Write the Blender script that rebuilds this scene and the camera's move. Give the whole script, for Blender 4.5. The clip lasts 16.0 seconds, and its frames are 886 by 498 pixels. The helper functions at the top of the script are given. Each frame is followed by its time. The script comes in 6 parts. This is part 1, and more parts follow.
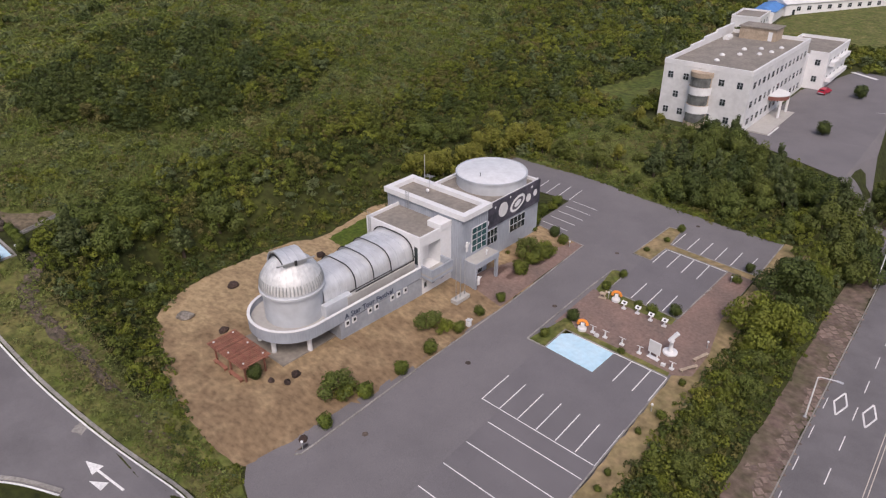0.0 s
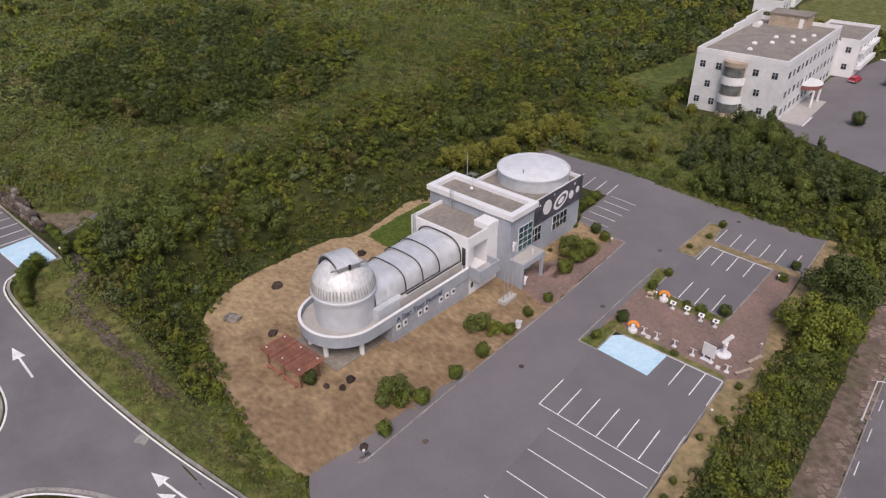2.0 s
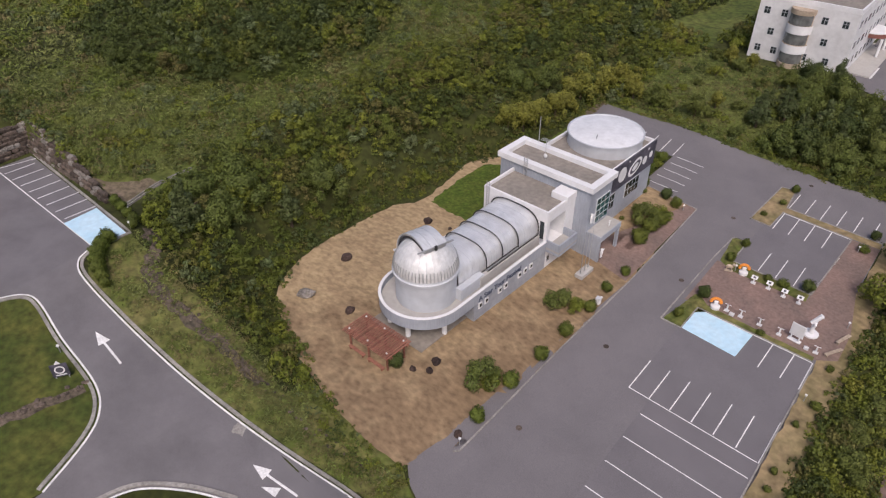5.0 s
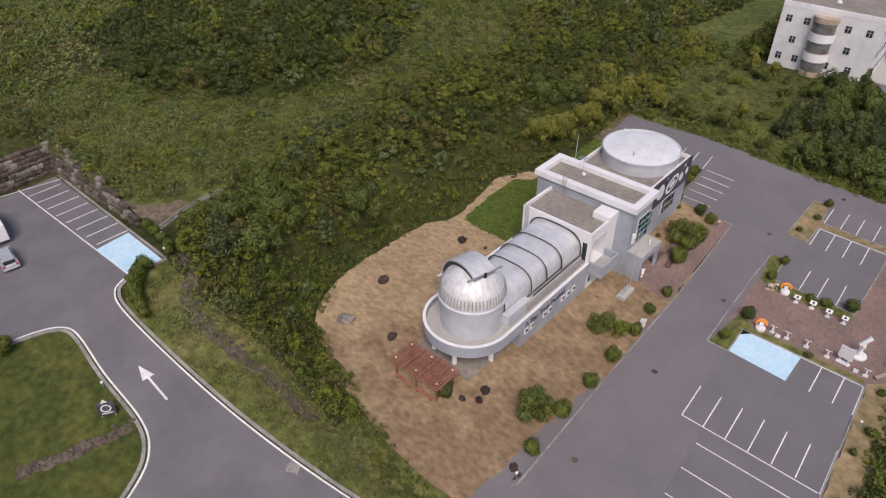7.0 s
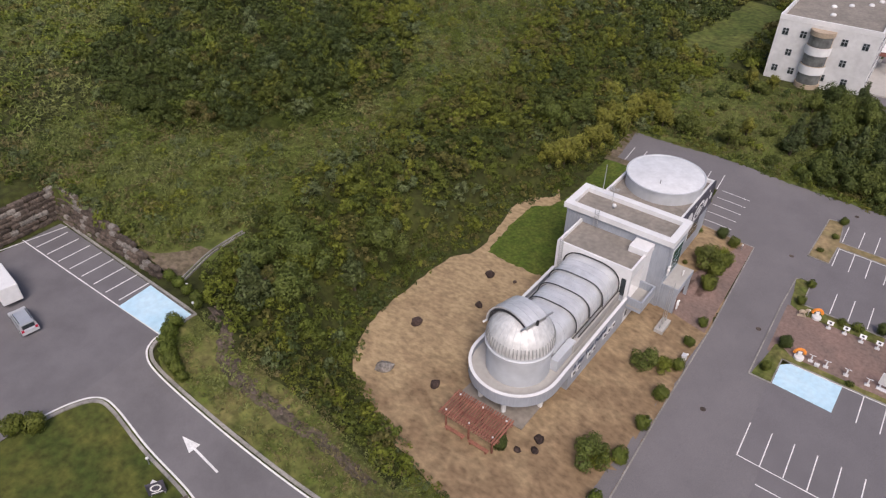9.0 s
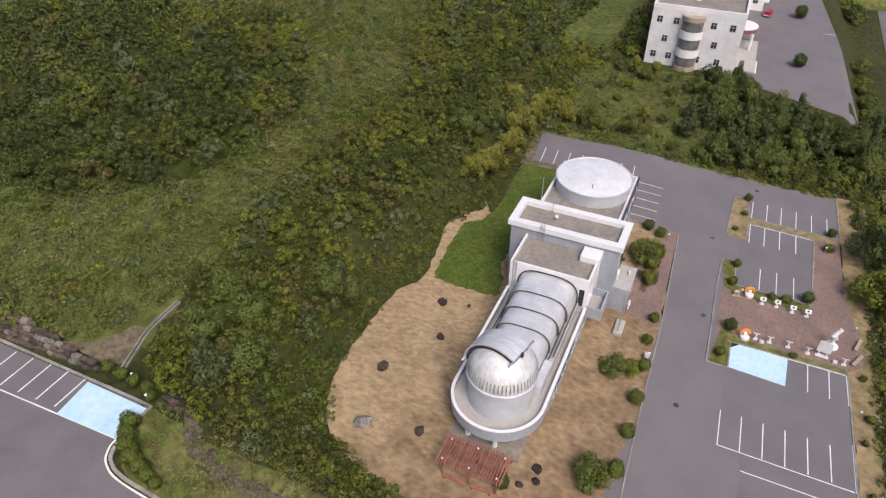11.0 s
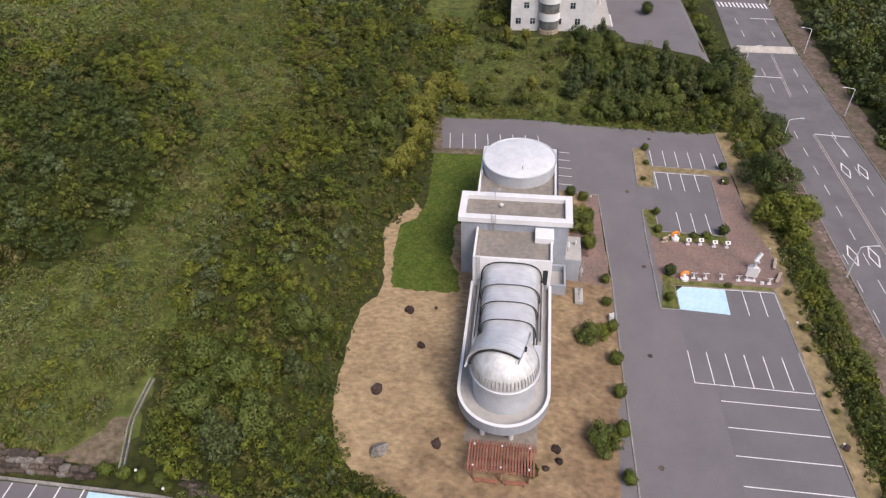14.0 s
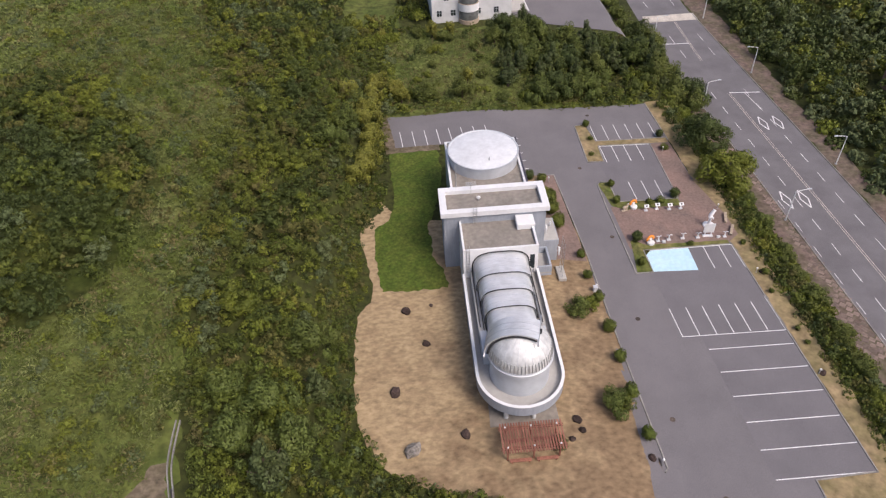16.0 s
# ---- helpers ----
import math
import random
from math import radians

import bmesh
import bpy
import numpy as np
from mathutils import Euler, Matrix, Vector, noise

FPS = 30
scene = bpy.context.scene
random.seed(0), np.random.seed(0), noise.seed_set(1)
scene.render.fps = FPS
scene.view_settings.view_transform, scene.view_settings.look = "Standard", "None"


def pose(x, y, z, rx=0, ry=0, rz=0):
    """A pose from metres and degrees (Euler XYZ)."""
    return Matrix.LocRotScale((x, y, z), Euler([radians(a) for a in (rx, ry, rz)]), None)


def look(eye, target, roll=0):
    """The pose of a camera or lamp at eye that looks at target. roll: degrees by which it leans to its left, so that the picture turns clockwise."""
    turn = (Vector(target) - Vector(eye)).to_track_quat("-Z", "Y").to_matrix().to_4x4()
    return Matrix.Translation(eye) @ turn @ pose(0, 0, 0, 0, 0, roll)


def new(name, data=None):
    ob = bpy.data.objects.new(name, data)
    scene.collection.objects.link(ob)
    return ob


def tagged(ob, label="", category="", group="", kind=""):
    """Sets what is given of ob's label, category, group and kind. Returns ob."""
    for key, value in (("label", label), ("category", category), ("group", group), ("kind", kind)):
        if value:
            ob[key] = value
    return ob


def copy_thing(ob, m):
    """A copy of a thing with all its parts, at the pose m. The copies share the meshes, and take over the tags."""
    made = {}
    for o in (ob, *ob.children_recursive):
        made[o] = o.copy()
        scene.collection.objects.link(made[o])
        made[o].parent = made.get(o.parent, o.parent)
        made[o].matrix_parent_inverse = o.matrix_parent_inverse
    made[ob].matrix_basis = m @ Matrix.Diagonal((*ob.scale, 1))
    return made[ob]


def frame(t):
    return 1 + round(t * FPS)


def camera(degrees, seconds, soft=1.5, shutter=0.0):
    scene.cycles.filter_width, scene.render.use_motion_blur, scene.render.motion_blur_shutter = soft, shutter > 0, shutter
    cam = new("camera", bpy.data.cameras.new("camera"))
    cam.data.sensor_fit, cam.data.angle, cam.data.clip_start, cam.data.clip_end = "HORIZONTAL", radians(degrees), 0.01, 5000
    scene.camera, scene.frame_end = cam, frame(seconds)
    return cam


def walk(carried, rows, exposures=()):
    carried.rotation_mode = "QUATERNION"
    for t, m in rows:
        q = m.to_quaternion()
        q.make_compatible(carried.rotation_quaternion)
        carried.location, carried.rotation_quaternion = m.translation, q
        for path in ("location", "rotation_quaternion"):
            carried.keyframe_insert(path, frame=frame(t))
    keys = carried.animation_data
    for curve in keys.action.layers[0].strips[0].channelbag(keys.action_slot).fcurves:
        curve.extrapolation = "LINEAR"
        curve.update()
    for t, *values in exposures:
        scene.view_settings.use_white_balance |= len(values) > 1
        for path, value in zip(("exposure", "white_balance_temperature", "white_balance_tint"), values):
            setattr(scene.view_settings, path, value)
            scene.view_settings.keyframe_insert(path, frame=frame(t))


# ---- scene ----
cam = camera(65.8, 16.0, 1.25)
EXPOSURE = 0.42
PATH = [
    (0, (36.029, -70.482, 54.457), (34.911, -69.136, 53.487), -0.2),
    (0.5, (34.428, -71.165, 55.027), (33.318, -69.825, 54.04), -0.3),
    (1, (32.882, -71.691, 55.398), (31.773, -70.352, 54.41), -0.2),
    (1.5, (31.251, -72.326, 55.925), (30.142, -70.989, 54.934), -0.3),
    (2, (29.371, -72.842, 56.328), (28.273, -71.518, 55.308), -0.3),
    (2.5, (27.458, -73.308, 56.782), (26.374, -72.001, 55.725), -0.4),
    (3, (25.559, -73.627, 57.394), (24.49, -72.34, 56.299), -0.4),
    (3.5, (23.605, -73.865, 57.754), (22.55, -72.593, 56.628), -0.3),
    (4, (21.679, -74.128, 58.465), (20.639, -72.874, 57.305), -0.2),
    (6.5, (12.961, -75.754, 60.975), (11.933, -74.53, 59.772), -0.2),
    (7, (10.856, -76.21, 61.502), (9.85, -74.967, 60.3), -0.1),
    (7.5, (8.418, -76.796, 62.214), (7.435, -75.534, 61.013), -0.2),
    (8, (6.025, -77.212, 62.859), (5.065, -75.933, 61.659), -0.2),
    (10.5, (-9.545, -77.689, 67.194), (-10.249, -76.286, 65.954), 0.8),
    (11, (-11.946, -77.545, 67.571), (-12.525, -76.083, 66.335), 0.4),
    (11.5, (-14.309, -77.428, 68.14), (-14.819, -75.942, 66.902), 0.0),
    (12, (-16.546, -77.334, 68.802), (-16.99, -75.829, 67.563), -0.5),
    (12.5, (-18.827, -77.647, 69.598), (-19.2, -76.134, 68.344), -0.6),
    (13, (-20.98, -77.571, 70.405), (-21.285, -76.06, 69.13), -1.0),
    (13.5, (-23.449, -77.888, 71.141), (-23.684, -76.379, 69.851), -1.5),
    (14, (-26.276, -78.182, 72.087), (-26.433, -76.679, 70.777), -1.7),
    (14.5, (-28.927, -78.298, 72.999), (-29.013, -76.807, 71.669), -2.0),
    (15, (-31.784, -78.61, 73.902), (-31.801, -77.126, 72.561), -2.3),
    (15.5, (-34.55, -78.886, 74.671), (-34.504, -77.405, 73.328), -2.8),
    (16, (-37.527, -79.233, 75.266), (-37.417, -77.756, 73.923), -3.1),
]
walk(cam, [(t, look(eye, target, roll)) for t, eye, target, roll in PATH], [(0, EXPOSURE, 6580, 17), (8, EXPOSURE, 6580, 17), (11, EXPOSURE + 0.25, 6600, 15), (16, EXPOSURE + 0.27, 6600, 16)])
SKY, SUN = 0.099, 1.55

# ---- the lie of the land ----
FLAT = [(-8.2, -47.6), (-12.4, -45.4), (-16.5, -45.9), (-21, -45.4), (-28, -43.1), (-36, -40.0), (-43, -36.2), (-46.3, -29), (-46.6, -14), (-44.5, -4), (-45, 7),
        (-41, 13), (-40, 28), (-39, 44), (17, 43), (19, 20), (18.6, -10), (17.5, -60), (-3, -60)]


def smooth(a, b, v):
    u = np.clip((v - a) / (b - a), 0, 1)
    return u * u * (3 - 2 * u)


def outside(x, y, ring):
    """Metres outside a closed ring of corners; minus inside."""
    best, inside = np.full(np.shape(x), 1e9), np.zeros(np.shape(x), bool)
    for (ax, ay), (bx, by) in zip(ring, ring[1:] + ring[:1]):
        ex, ey = bx - ax, by - ay
        k = np.clip(((x - ax) * ex + (y - ay) * ey) / (ex * ex + ey * ey), 0, 1)
        best = np.minimum(best, np.hypot(x - ax - k * ex, y - ay - k * ey))
        cross = (ay > y) != (by > y)
        inside ^= cross & (x < ax + (y - ay) * ex / (ey if abs(ey) > 1e-9 else 1e-9))
    return np.where(inside, -best, best)


def west_road(x):
    """Height of the road that climbs west past the yard."""
    return 10.4 - 0.181 * np.maximum(0, x + 57.5) + 0.5 * smooth(-20, -5, x)


def land(x, y):
    """Ground height."""
    x, y = np.asarray(x, float), np.asarray(y, float)
    base = -0.04 * np.clip(x, -9.3, 20) + 1.1 * smooth(-8.0, -20.0, x) + 0.006 * np.clip(-20 - x, 0, 26) + 0.4 * smooth(-8, -26, y) * smooth(-11, -21, x)
    hill = 7.0 + 0.19 * np.clip(-48 - x, -30, 40) + 0.035 * np.clip(-88 - x, 0, 400) - 3.5 * smooth(45, 100, y)
    terrace = smooth(-42.4, -45.0, y) * smooth(-91, -88, x)
    west = hill + (west_road(x) - hill) * terrace
    north = 3.2 + 0.02 * np.clip(y - 90, 0, 500)
    east = -4.5 + 0.012 * np.clip(x - 55, 0, 900)
    to_north = smooth(34, 56, y) * smooth(-52, -34, x)
    far = west + (north - west) * to_north
    far = far + (east - far) * smooth(17.5, 25, x)
    d = outside(x, y, FLAT)
    reach = 8.0 + 20 * smooth(36, 60, y) * smooth(-60, -36, x) * (1 - smooth(14, 22, x))
    return base + (far - base) * smooth(0.0, 1.0, d / reach)



# ---- world and light ----
world = bpy.data.worlds.new("sky")
scene.world = world
world.use_nodes = True
wn = world.node_tree.nodes
sky = wn.new("ShaderNodeTexSky")
sky.sky_type = "NISHITA"
sky.sun_disc = False
sky.sun_elevation, sky.sun_rotation = radians(52), radians(140)
sky.air_density, sky.dust_density, sky.ozone_density = 1.0, 4.0, 1.0
world.node_tree.links.new(sky.outputs[0], wn["Background"].inputs[0])
wn["Background"].inputs[1].default_value = SKY
sun = new("sun", bpy.data.lights.new("sun", "SUN"))
sun.data.energy, sun.data.angle, sun.data.color = SUN, radians(26), (1.0, 0.94, 0.87)
sun.matrix_world = look((0, 0, 0), (-math.sin(radians(140)) * math.cos(radians(52)), -math.cos(radians(140)) * math.cos(radians(52)), -math.sin(radians(52))))


# ---- materials ----
def mat(name, rgb, rough=0.7, metal=0.0, fine=(8.0, 0.12), broad=(0.25, 0.12), bump=0.0, tint=None, island=0.0, piece=0.0, spec=0.3, stretch=(1, 1, 1), drift=None):
    """Colour rgb, mottled at two scales (scale, amount), with fine relief. tint: a second colour of the broad patches; drift: how its share grows along x and y, and from where."""
    m = bpy.data.materials.new(name)
    m.use_nodes = True
    n, k = m.node_tree.nodes, m.node_tree.links
    b = n["Principled BSDF"]
    b.inputs["Roughness"].default_value, b.inputs["Metallic"].default_value = rough, metal
    b.inputs["Specular IOR Level"].default_value = spec
    g = n.new("ShaderNodeNewGeometry")
    mp = n.new("ShaderNodeMapping")
    mp.inputs["Scale"].default_value = stretch
    k.new(g.outputs["Position"], mp.inputs["Vector"])
    nf, nb = n.new("ShaderNodeTexNoise"), n.new("ShaderNodeTexNoise")
    nf.inputs["Scale"].default_value, nf.inputs["Detail"].default_value = fine[0], 6
    nb.inputs["Scale"].default_value, nb.inputs["Detail"].default_value, nb.inputs["Roughness"].default_value = broad[0], 5, 0.6
    k.new(mp.outputs[0], nf.inputs["Vector"])
    k.new(g.outputs["Position"], nb.inputs["Vector"])
    ramp = n.new("ShaderNodeMix")
    ramp.data_type = "RGBA"
    two = tint or tuple(c * (1 - 2.2 * broad[1]) for c in rgb)
    ramp.inputs["A"].default_value, ramp.inputs["B"].default_value = (*rgb, 1), (*two, 1)
    sharp = n.new("ShaderNodeMapRange")
    sharp.inputs["From Min"].default_value, sharp.inputs["From Max"].default_value = 0.38, 0.68
    patch = nb.outputs["Fac"]
    if drift:
        lean = n.new("ShaderNodeVectorMath")
        lean.operation = "DOT_PRODUCT"
        lean.inputs[1].default_value = (drift[0], drift[1], 0)
        k.new(g.outputs["Position"], lean.inputs[0])
        for extra in (lean.outputs["Value"], None):
            plus = n.new("ShaderNodeMath")
            plus.inputs[1].default_value = drift[2]
            k.new(patch, plus.inputs[0])
            if extra:
                k.new(extra, plus.inputs[1])
            patch = plus.outputs[0]
    k.new(patch, sharp.inputs["Value"])
    k.new(sharp.outputs[0], ramp.inputs["Factor"])
    hsv = n.new("ShaderNodeHueSaturation")
    k.new(ramp.outputs["Result"], hsv.inputs["Color"])
    val = n.new("ShaderNodeMapRange")
    val.inputs["From Min"].default_value, val.inputs["From Max"].default_value = 0.25, 0.75
    val.inputs["To Min"].default_value, val.inputs["To Max"].default_value = 1 - fine[1] * 1.6, 1 + fine[1] * 1.6
    k.new(nf.outputs["Fac"], val.inputs["Value"])
    last = val.outputs[0]
    for amount, node, socket in ((island, g, "Random Per Island"), (piece, n.new("ShaderNodeObjectInfo"), "Random")):
        if amount:
            r = n.new("ShaderNodeMapRange")
            r.inputs["To Min"].default_value, r.inputs["To Max"].default_value = 1 - amount, 1 + amount
            k.new(node.outputs[socket], r.inputs["Value"])
            times = n.new("ShaderNodeMath")
            times.operation = "MULTIPLY"
            k.new(last, times.inputs[0])
            k.new(r.outputs[0], times.inputs[1])
            last = times.outputs[0]
    k.new(last, hsv.inputs["Value"])
    k.new(hsv.outputs[0], b.inputs["Base Color"])
    if bump:
        bn = n.new("ShaderNodeBump")
        bn.inputs["Strength"].default_value, bn.inputs["Distance"].default_value = 0.6, bump
        k.new(nf.outputs["Fac"], bn.inputs["Height"])
        k.new(bn.outputs[0], b.inputs["Normal"])
    return m


M = {}
M["asphalt"] = mat("asphalt", (0.166, 0.155, 0.163), 0.9, 0, (10, 0.1), (0.11, 0.1), 0.01, tint=(0.138, 0.130, 0.137))
M["asphalt_dark"] = mat("asphalt_dark", (0.156, 0.146, 0.156), 0.9, 0, (10, 0.1), (0.14, 0.09), 0.01, tint=(0.134, 0.126, 0.135))
M["asphalt_road"] = mat("asphalt_road", (0.160, 0.151, 0.160), 0.9, 0, (12, 0.08), (0.2, 0.1), 0.01, stretch=(3, 0.4, 1))
M["paint"] = mat("white_road_paint", (0.72, 0.72, 0.72), 0.7, 0, (5, 0.12), (0.6, 0.08))
M["yellow"] = mat("worn_centre_paint", (0.58, 0.53, 0.46), 0.7, 0, (5, 0.15), (0.6, 0.1))
M["blue"] = mat("pale_blue_paint", (0.50, 0.68, 0.79), 0.7, 0, (1.5, 0.06), (0.35, 0.06), tint=(0.40, 0.61, 0.74))
M["soil"] = mat("dry_turf", (0.335, 0.247, 0.145), 0.95, 0, (1.7, 0.22), (0.3, 0.2), 0.05, tint=(0.2, 0.137, 0.081), stretch=(0.65, 1.0, 1), drift=(0.0085, -0.003, 0.21))
M["dryverge"] = mat("dry_weedy_verge", (0.27, 0.2, 0.112), 0.95, 0, (1.0, 0.26), (0.3, 0.2), 0.05, tint=(0.16, 0.135, 0.062))
M["lawn"] = mat("lawn", (0.060, 0.092, 0.012), 0.95, 0, (2.2, 0.3), (0.4, 0.2), 0.08, tint=(0.088, 0.108, 0.018))
M["grass"] = mat("rough_grass", (0.078, 0.098, 0.020), 0.95, 0, (1.1, 0.35), (0.3, 0.2), 0.12, tint=(0.152, 0.138, 0.05))
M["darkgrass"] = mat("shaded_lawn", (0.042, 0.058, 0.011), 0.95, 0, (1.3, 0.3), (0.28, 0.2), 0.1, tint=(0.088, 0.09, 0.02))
M["stony"] = mat("stony_earth", (0.115, 0.09, 0.07), 0.95, 0, (2.6, 0.35), (0.7, 0.2), 0.12, tint=(0.06, 0.052, 0.036))
# ground under the scrub, its colour darkened to add shade between the bushes
M["shadyfloor"] = mat("shade_dark_floor", (0.03, 0.036, 0.008), 0.95, 0, (1.2, 0.35), (0.08, 0.2), 0.15, tint=(0.048, 0.054, 0.012))
M["meadow"] = mat("meadow_floor", (0.066, 0.088, 0.018), 0.95, 0, (0.8, 0.35), (0.12, 0.2), 0.15, tint=(0.11, 0.12, 0.032))
M["earth"] = mat("bare_earth", (0.16, 0.125, 0.09), 0.95, 0, (1.5, 0.3), (0.5, 0.2), 0.1, tint=(0.10, 0.085, 0.05))
M["paving"] = mat("red_brown_paving", (0.225, 0.152, 0.13), 0.9, 0, (2.5, 0.15), (0.22, 0.2), 0.01, tint=(0.165, 0.122, 0.106))
M["pavement"] = mat("weedy_pavement", (0.155, 0.11, 0.095), 0.92, 0, (1.2, 0.28), (0.25, 0.2), 0.02, tint=(0.085, 0.08, 0.045))
M["kerb"] = mat("kerb_concrete", (0.30, 0.285, 0.268), 0.9, 0, (4, 0.2), (0.4, 0.2))
M["concrete"] = mat("grey_concrete", (0.41, 0.395, 0.375), 0.85, 0, (2, 0.06), (0.25, 0.07))
M["roof"] = mat("weathered_roof_screed", (0.255, 0.228, 0.2), 0.92, 0, (1.6, 0.12), (0.35, 0.15), tint=(0.195, 0.176, 0.156))
M["white"] = mat("white_paint", (0.71, 0.71, 0.725), 0.6, 0, (2, 0.03), (0.3, 0.045))
M["bluegrey"] = mat("blue_grey_cladding", (0.37, 0.40, 0.455), 0.5, 0.1, (2, 0.06), (0.3, 0.09), stretch=(3, 3, 0.3))
M["wallgrey"] = mat("grey_wall", (0.35, 0.37, 0.41), 0.6, 0.1, (2, 0.06), (0.3, 0.1))
M["silver"] = mat("aluminium_sheet", (0.70, 0.71, 0.73), 0.42, 0.4, (1.6, 0.06), (0.5, 0.09), stretch=(0.6, 4, 0.6))
M["dome"] = mat("dome_steel", (0.70, 0.70, 0.70), 0.62, 0.4, (2.2, 0.1), (0.6, 0.1), stretch=(1, 1, 0.5))
M["lid"] = mat("burnished_sheet", (0.74, 0.745, 0.76), 0.35, 0.15, (1.5, 0.05), (0.4, 0.06), spec=0.5)
M["rim"] = mat("pale_steel", (0.53, 0.55, 0.585), 0.5, 0.15, (2, 0.05), (0.5, 0.07))
M["dark"] = mat("dark_rubber", (0.03, 0.03, 0.032), 0.6, 0, (5, 0.1), (0.5, 0.1))
M["bayglass"] = mat("grey_bay_glass", (0.16, 0.165, 0.165), 0.2, 0, (1, 0.15), (0.6, 0.2), spec=0.5)
M["fascia"] = mat("red_brown_fascia", (0.22, 0.09, 0.075), 0.7, 0, (3, 0.1), (0.5, 0.1))
M["tile"] = mat("pale_paving_tile", (0.21, 0.155, 0.135), 0.92, 0, (2.5, 0.2), (0.3, 0.2), piece=0.3, tint=(0.13, 0.105, 0.085))
M["navy"] = mat("slate_blue_lettering", (0.07, 0.085, 0.13), 0.5, 0, (5, 0.1), (0.5, 0.1))
# near-black that stands for deep shade: under the hood, in the entrance, in the drain
M["shadefill"] = mat("painted_shade", (0.05, 0.05, 0.055), 0.9, 0, (2, 0.1), (0.5, 0.1))
M["glass"] = mat("green_glass", (0.02, 0.062, 0.068), 0.08, 0, (1, 0.1), (0.6, 0.3), spec=0.6, tint=(0.035, 0.105, 0.11))
M["darkglass"] = mat("dark_glass", (0.035, 0.045, 0.05), 0.1, 0, (1, 0.1), (0.6, 0.2), spec=0.6)
M["mural"] = mat("dark_mural_panel", (0.045, 0.045, 0.06), 0.6, 0, (2, 0.15), (0.5, 0.3), tint=(0.11, 0.10, 0.13))
M["wood"] = mat("red_brown_timber", (0.27, 0.115, 0.08), 0.7, 0, (6, 0.2), (0.8, 0.15), piece=0.2)
M["bark"] = mat("bark", (0.10, 0.075, 0.055), 0.95, 0, (9, 0.25), (1, 0.2), 0.02)
M["rock"] = mat("dark_lava_rock", (0.102, 0.08, 0.066), 0.95, 0, (4, 0.3), (0.8, 0.25), 0.05, piece=0.3, island=0.25)
M["boulder"] = mat("dark_brown_lava", (0.062, 0.042, 0.036), 0.95, 0, (4, 0.3), (0.8, 0.25), 0.05, piece=0.25)
M["palerock"] = mat("grey_rock", (0.215, 0.195, 0.175), 0.95, 0, (4, 0.3), (0.8, 0.2), 0.05, island=0.2)
M["orange"] = mat("orange_paint", (0.85, 0.30, 0.05), 0.5, 0, (3, 0.08), (1, 0.1))
M["steel"] = mat("galvanised_steel", (0.5, 0.51, 0.52), 0.45, 0.7, (4, 0.08), (1, 0.08))
M["red"] = mat("red_car_paint", (0.45, 0.02, 0.05), 0.3, 0.1, (3, 0.03), (1, 0.03))
M["silvercar"] = mat("silver_car_paint", (0.55, 0.57, 0.60), 0.3, 0.5, (3, 0.03), (1, 0.03))
M["tan"] = mat("tan_stone_cladding", (0.42, 0.34, 0.26), 0.85, 0, (3, 0.12), (0.5, 0.12))
M["brick"] = mat("brown_brick", (0.27, 0.165, 0.12), 0.9, 0, (5, 0.2), (0.5, 0.15), 0.01)
M["offwhite"] = mat("off_white_render", (0.645, 0.645, 0.655), 0.8, 0, (1.2, 0.05), (0.2, 0.07))
M["blueroof"] = mat("blue_sheet_roof", (0.10, 0.27, 0.62), 0.5, 0.1, (2, 0.06), (0.4, 0.08))
M["leaf_dark"] = mat("dark_leaf", (0.045, 0.064, 0.0155), 0.7, 0, (0.6, 0.2), (0.07, 0.2), island=0.12, tint=(0.056, 0.072, 0.0115))
M["leaf_mid"] = mat("green_leaf", (0.072, 0.096, 0.0130), 0.7, 0, (0.55, 0.22), (0.06, 0.2), island=0.12, tint=(0.092, 0.103, 0.0158))
M["leaf_light"] = mat("light_leaf", (0.105, 0.128, 0.0144), 0.7, 0, (0.55, 0.22), (0.1, 0.2), island=0.12, tint=(0.135, 0.145, 0.0187))
M["leaf_yellow"] = mat("yellowing_leaf", (0.150, 0.158, 0.020), 0.7, 0, (0.7, 0.22), (0.2, 0.2), island=0.15, tint=(0.12, 0.108, 0.022))
M["leaf_gold"] = mat("golden_leaf", (0.150, 0.146, 0.024), 0.7, 0, (0.7, 0.22), (0.2, 0.2), island=0.2, tint=(0.145, 0.15, 0.024))
M["leaf_olive"] = mat("olive_leaf", (0.092, 0.092, 0.021), 0.75, 0, (0.7, 0.22), (0.15, 0.2), island=0.18, tint=(0.118, 0.104, 0.034))
M["leaf_grey"] = mat("grey_green_leaf", (0.082, 0.108, 0.042), 0.75, 0, (0.7, 0.22), (0.15, 0.2), island=0.18, tint=(0.105, 0.125, 0.052))
M["leaf_pine"] = mat("pine_leaf", (0.058, 0.078, 0.027), 0.7, 0, (0.6, 0.2), (0.1, 0.2), island=0.25, tint=(0.07, 0.085, 0.024))
M["leaf_tree"] = mat("broad_leaf", (0.078, 0.102, 0.021), 0.7, 0, (0.55, 0.2), (0.05, 0.2), island=0.22, tint=(0.10, 0.113, 0.023))
M["blade"] = mat("grass_blade", (0.088, 0.118, 0.020), 0.8, 0, (0.5, 0.3), (0.11, 0.2), island=0.35, tint=(0.145, 0.155, 0.055))
M["dryblade"] = mat("dry_grass_blade", (0.15, 0.125, 0.055), 0.85, 0, (0.5, 0.25), (0.13, 0.2), island=0.3, tint=(0.11, 0.11, 0.04))


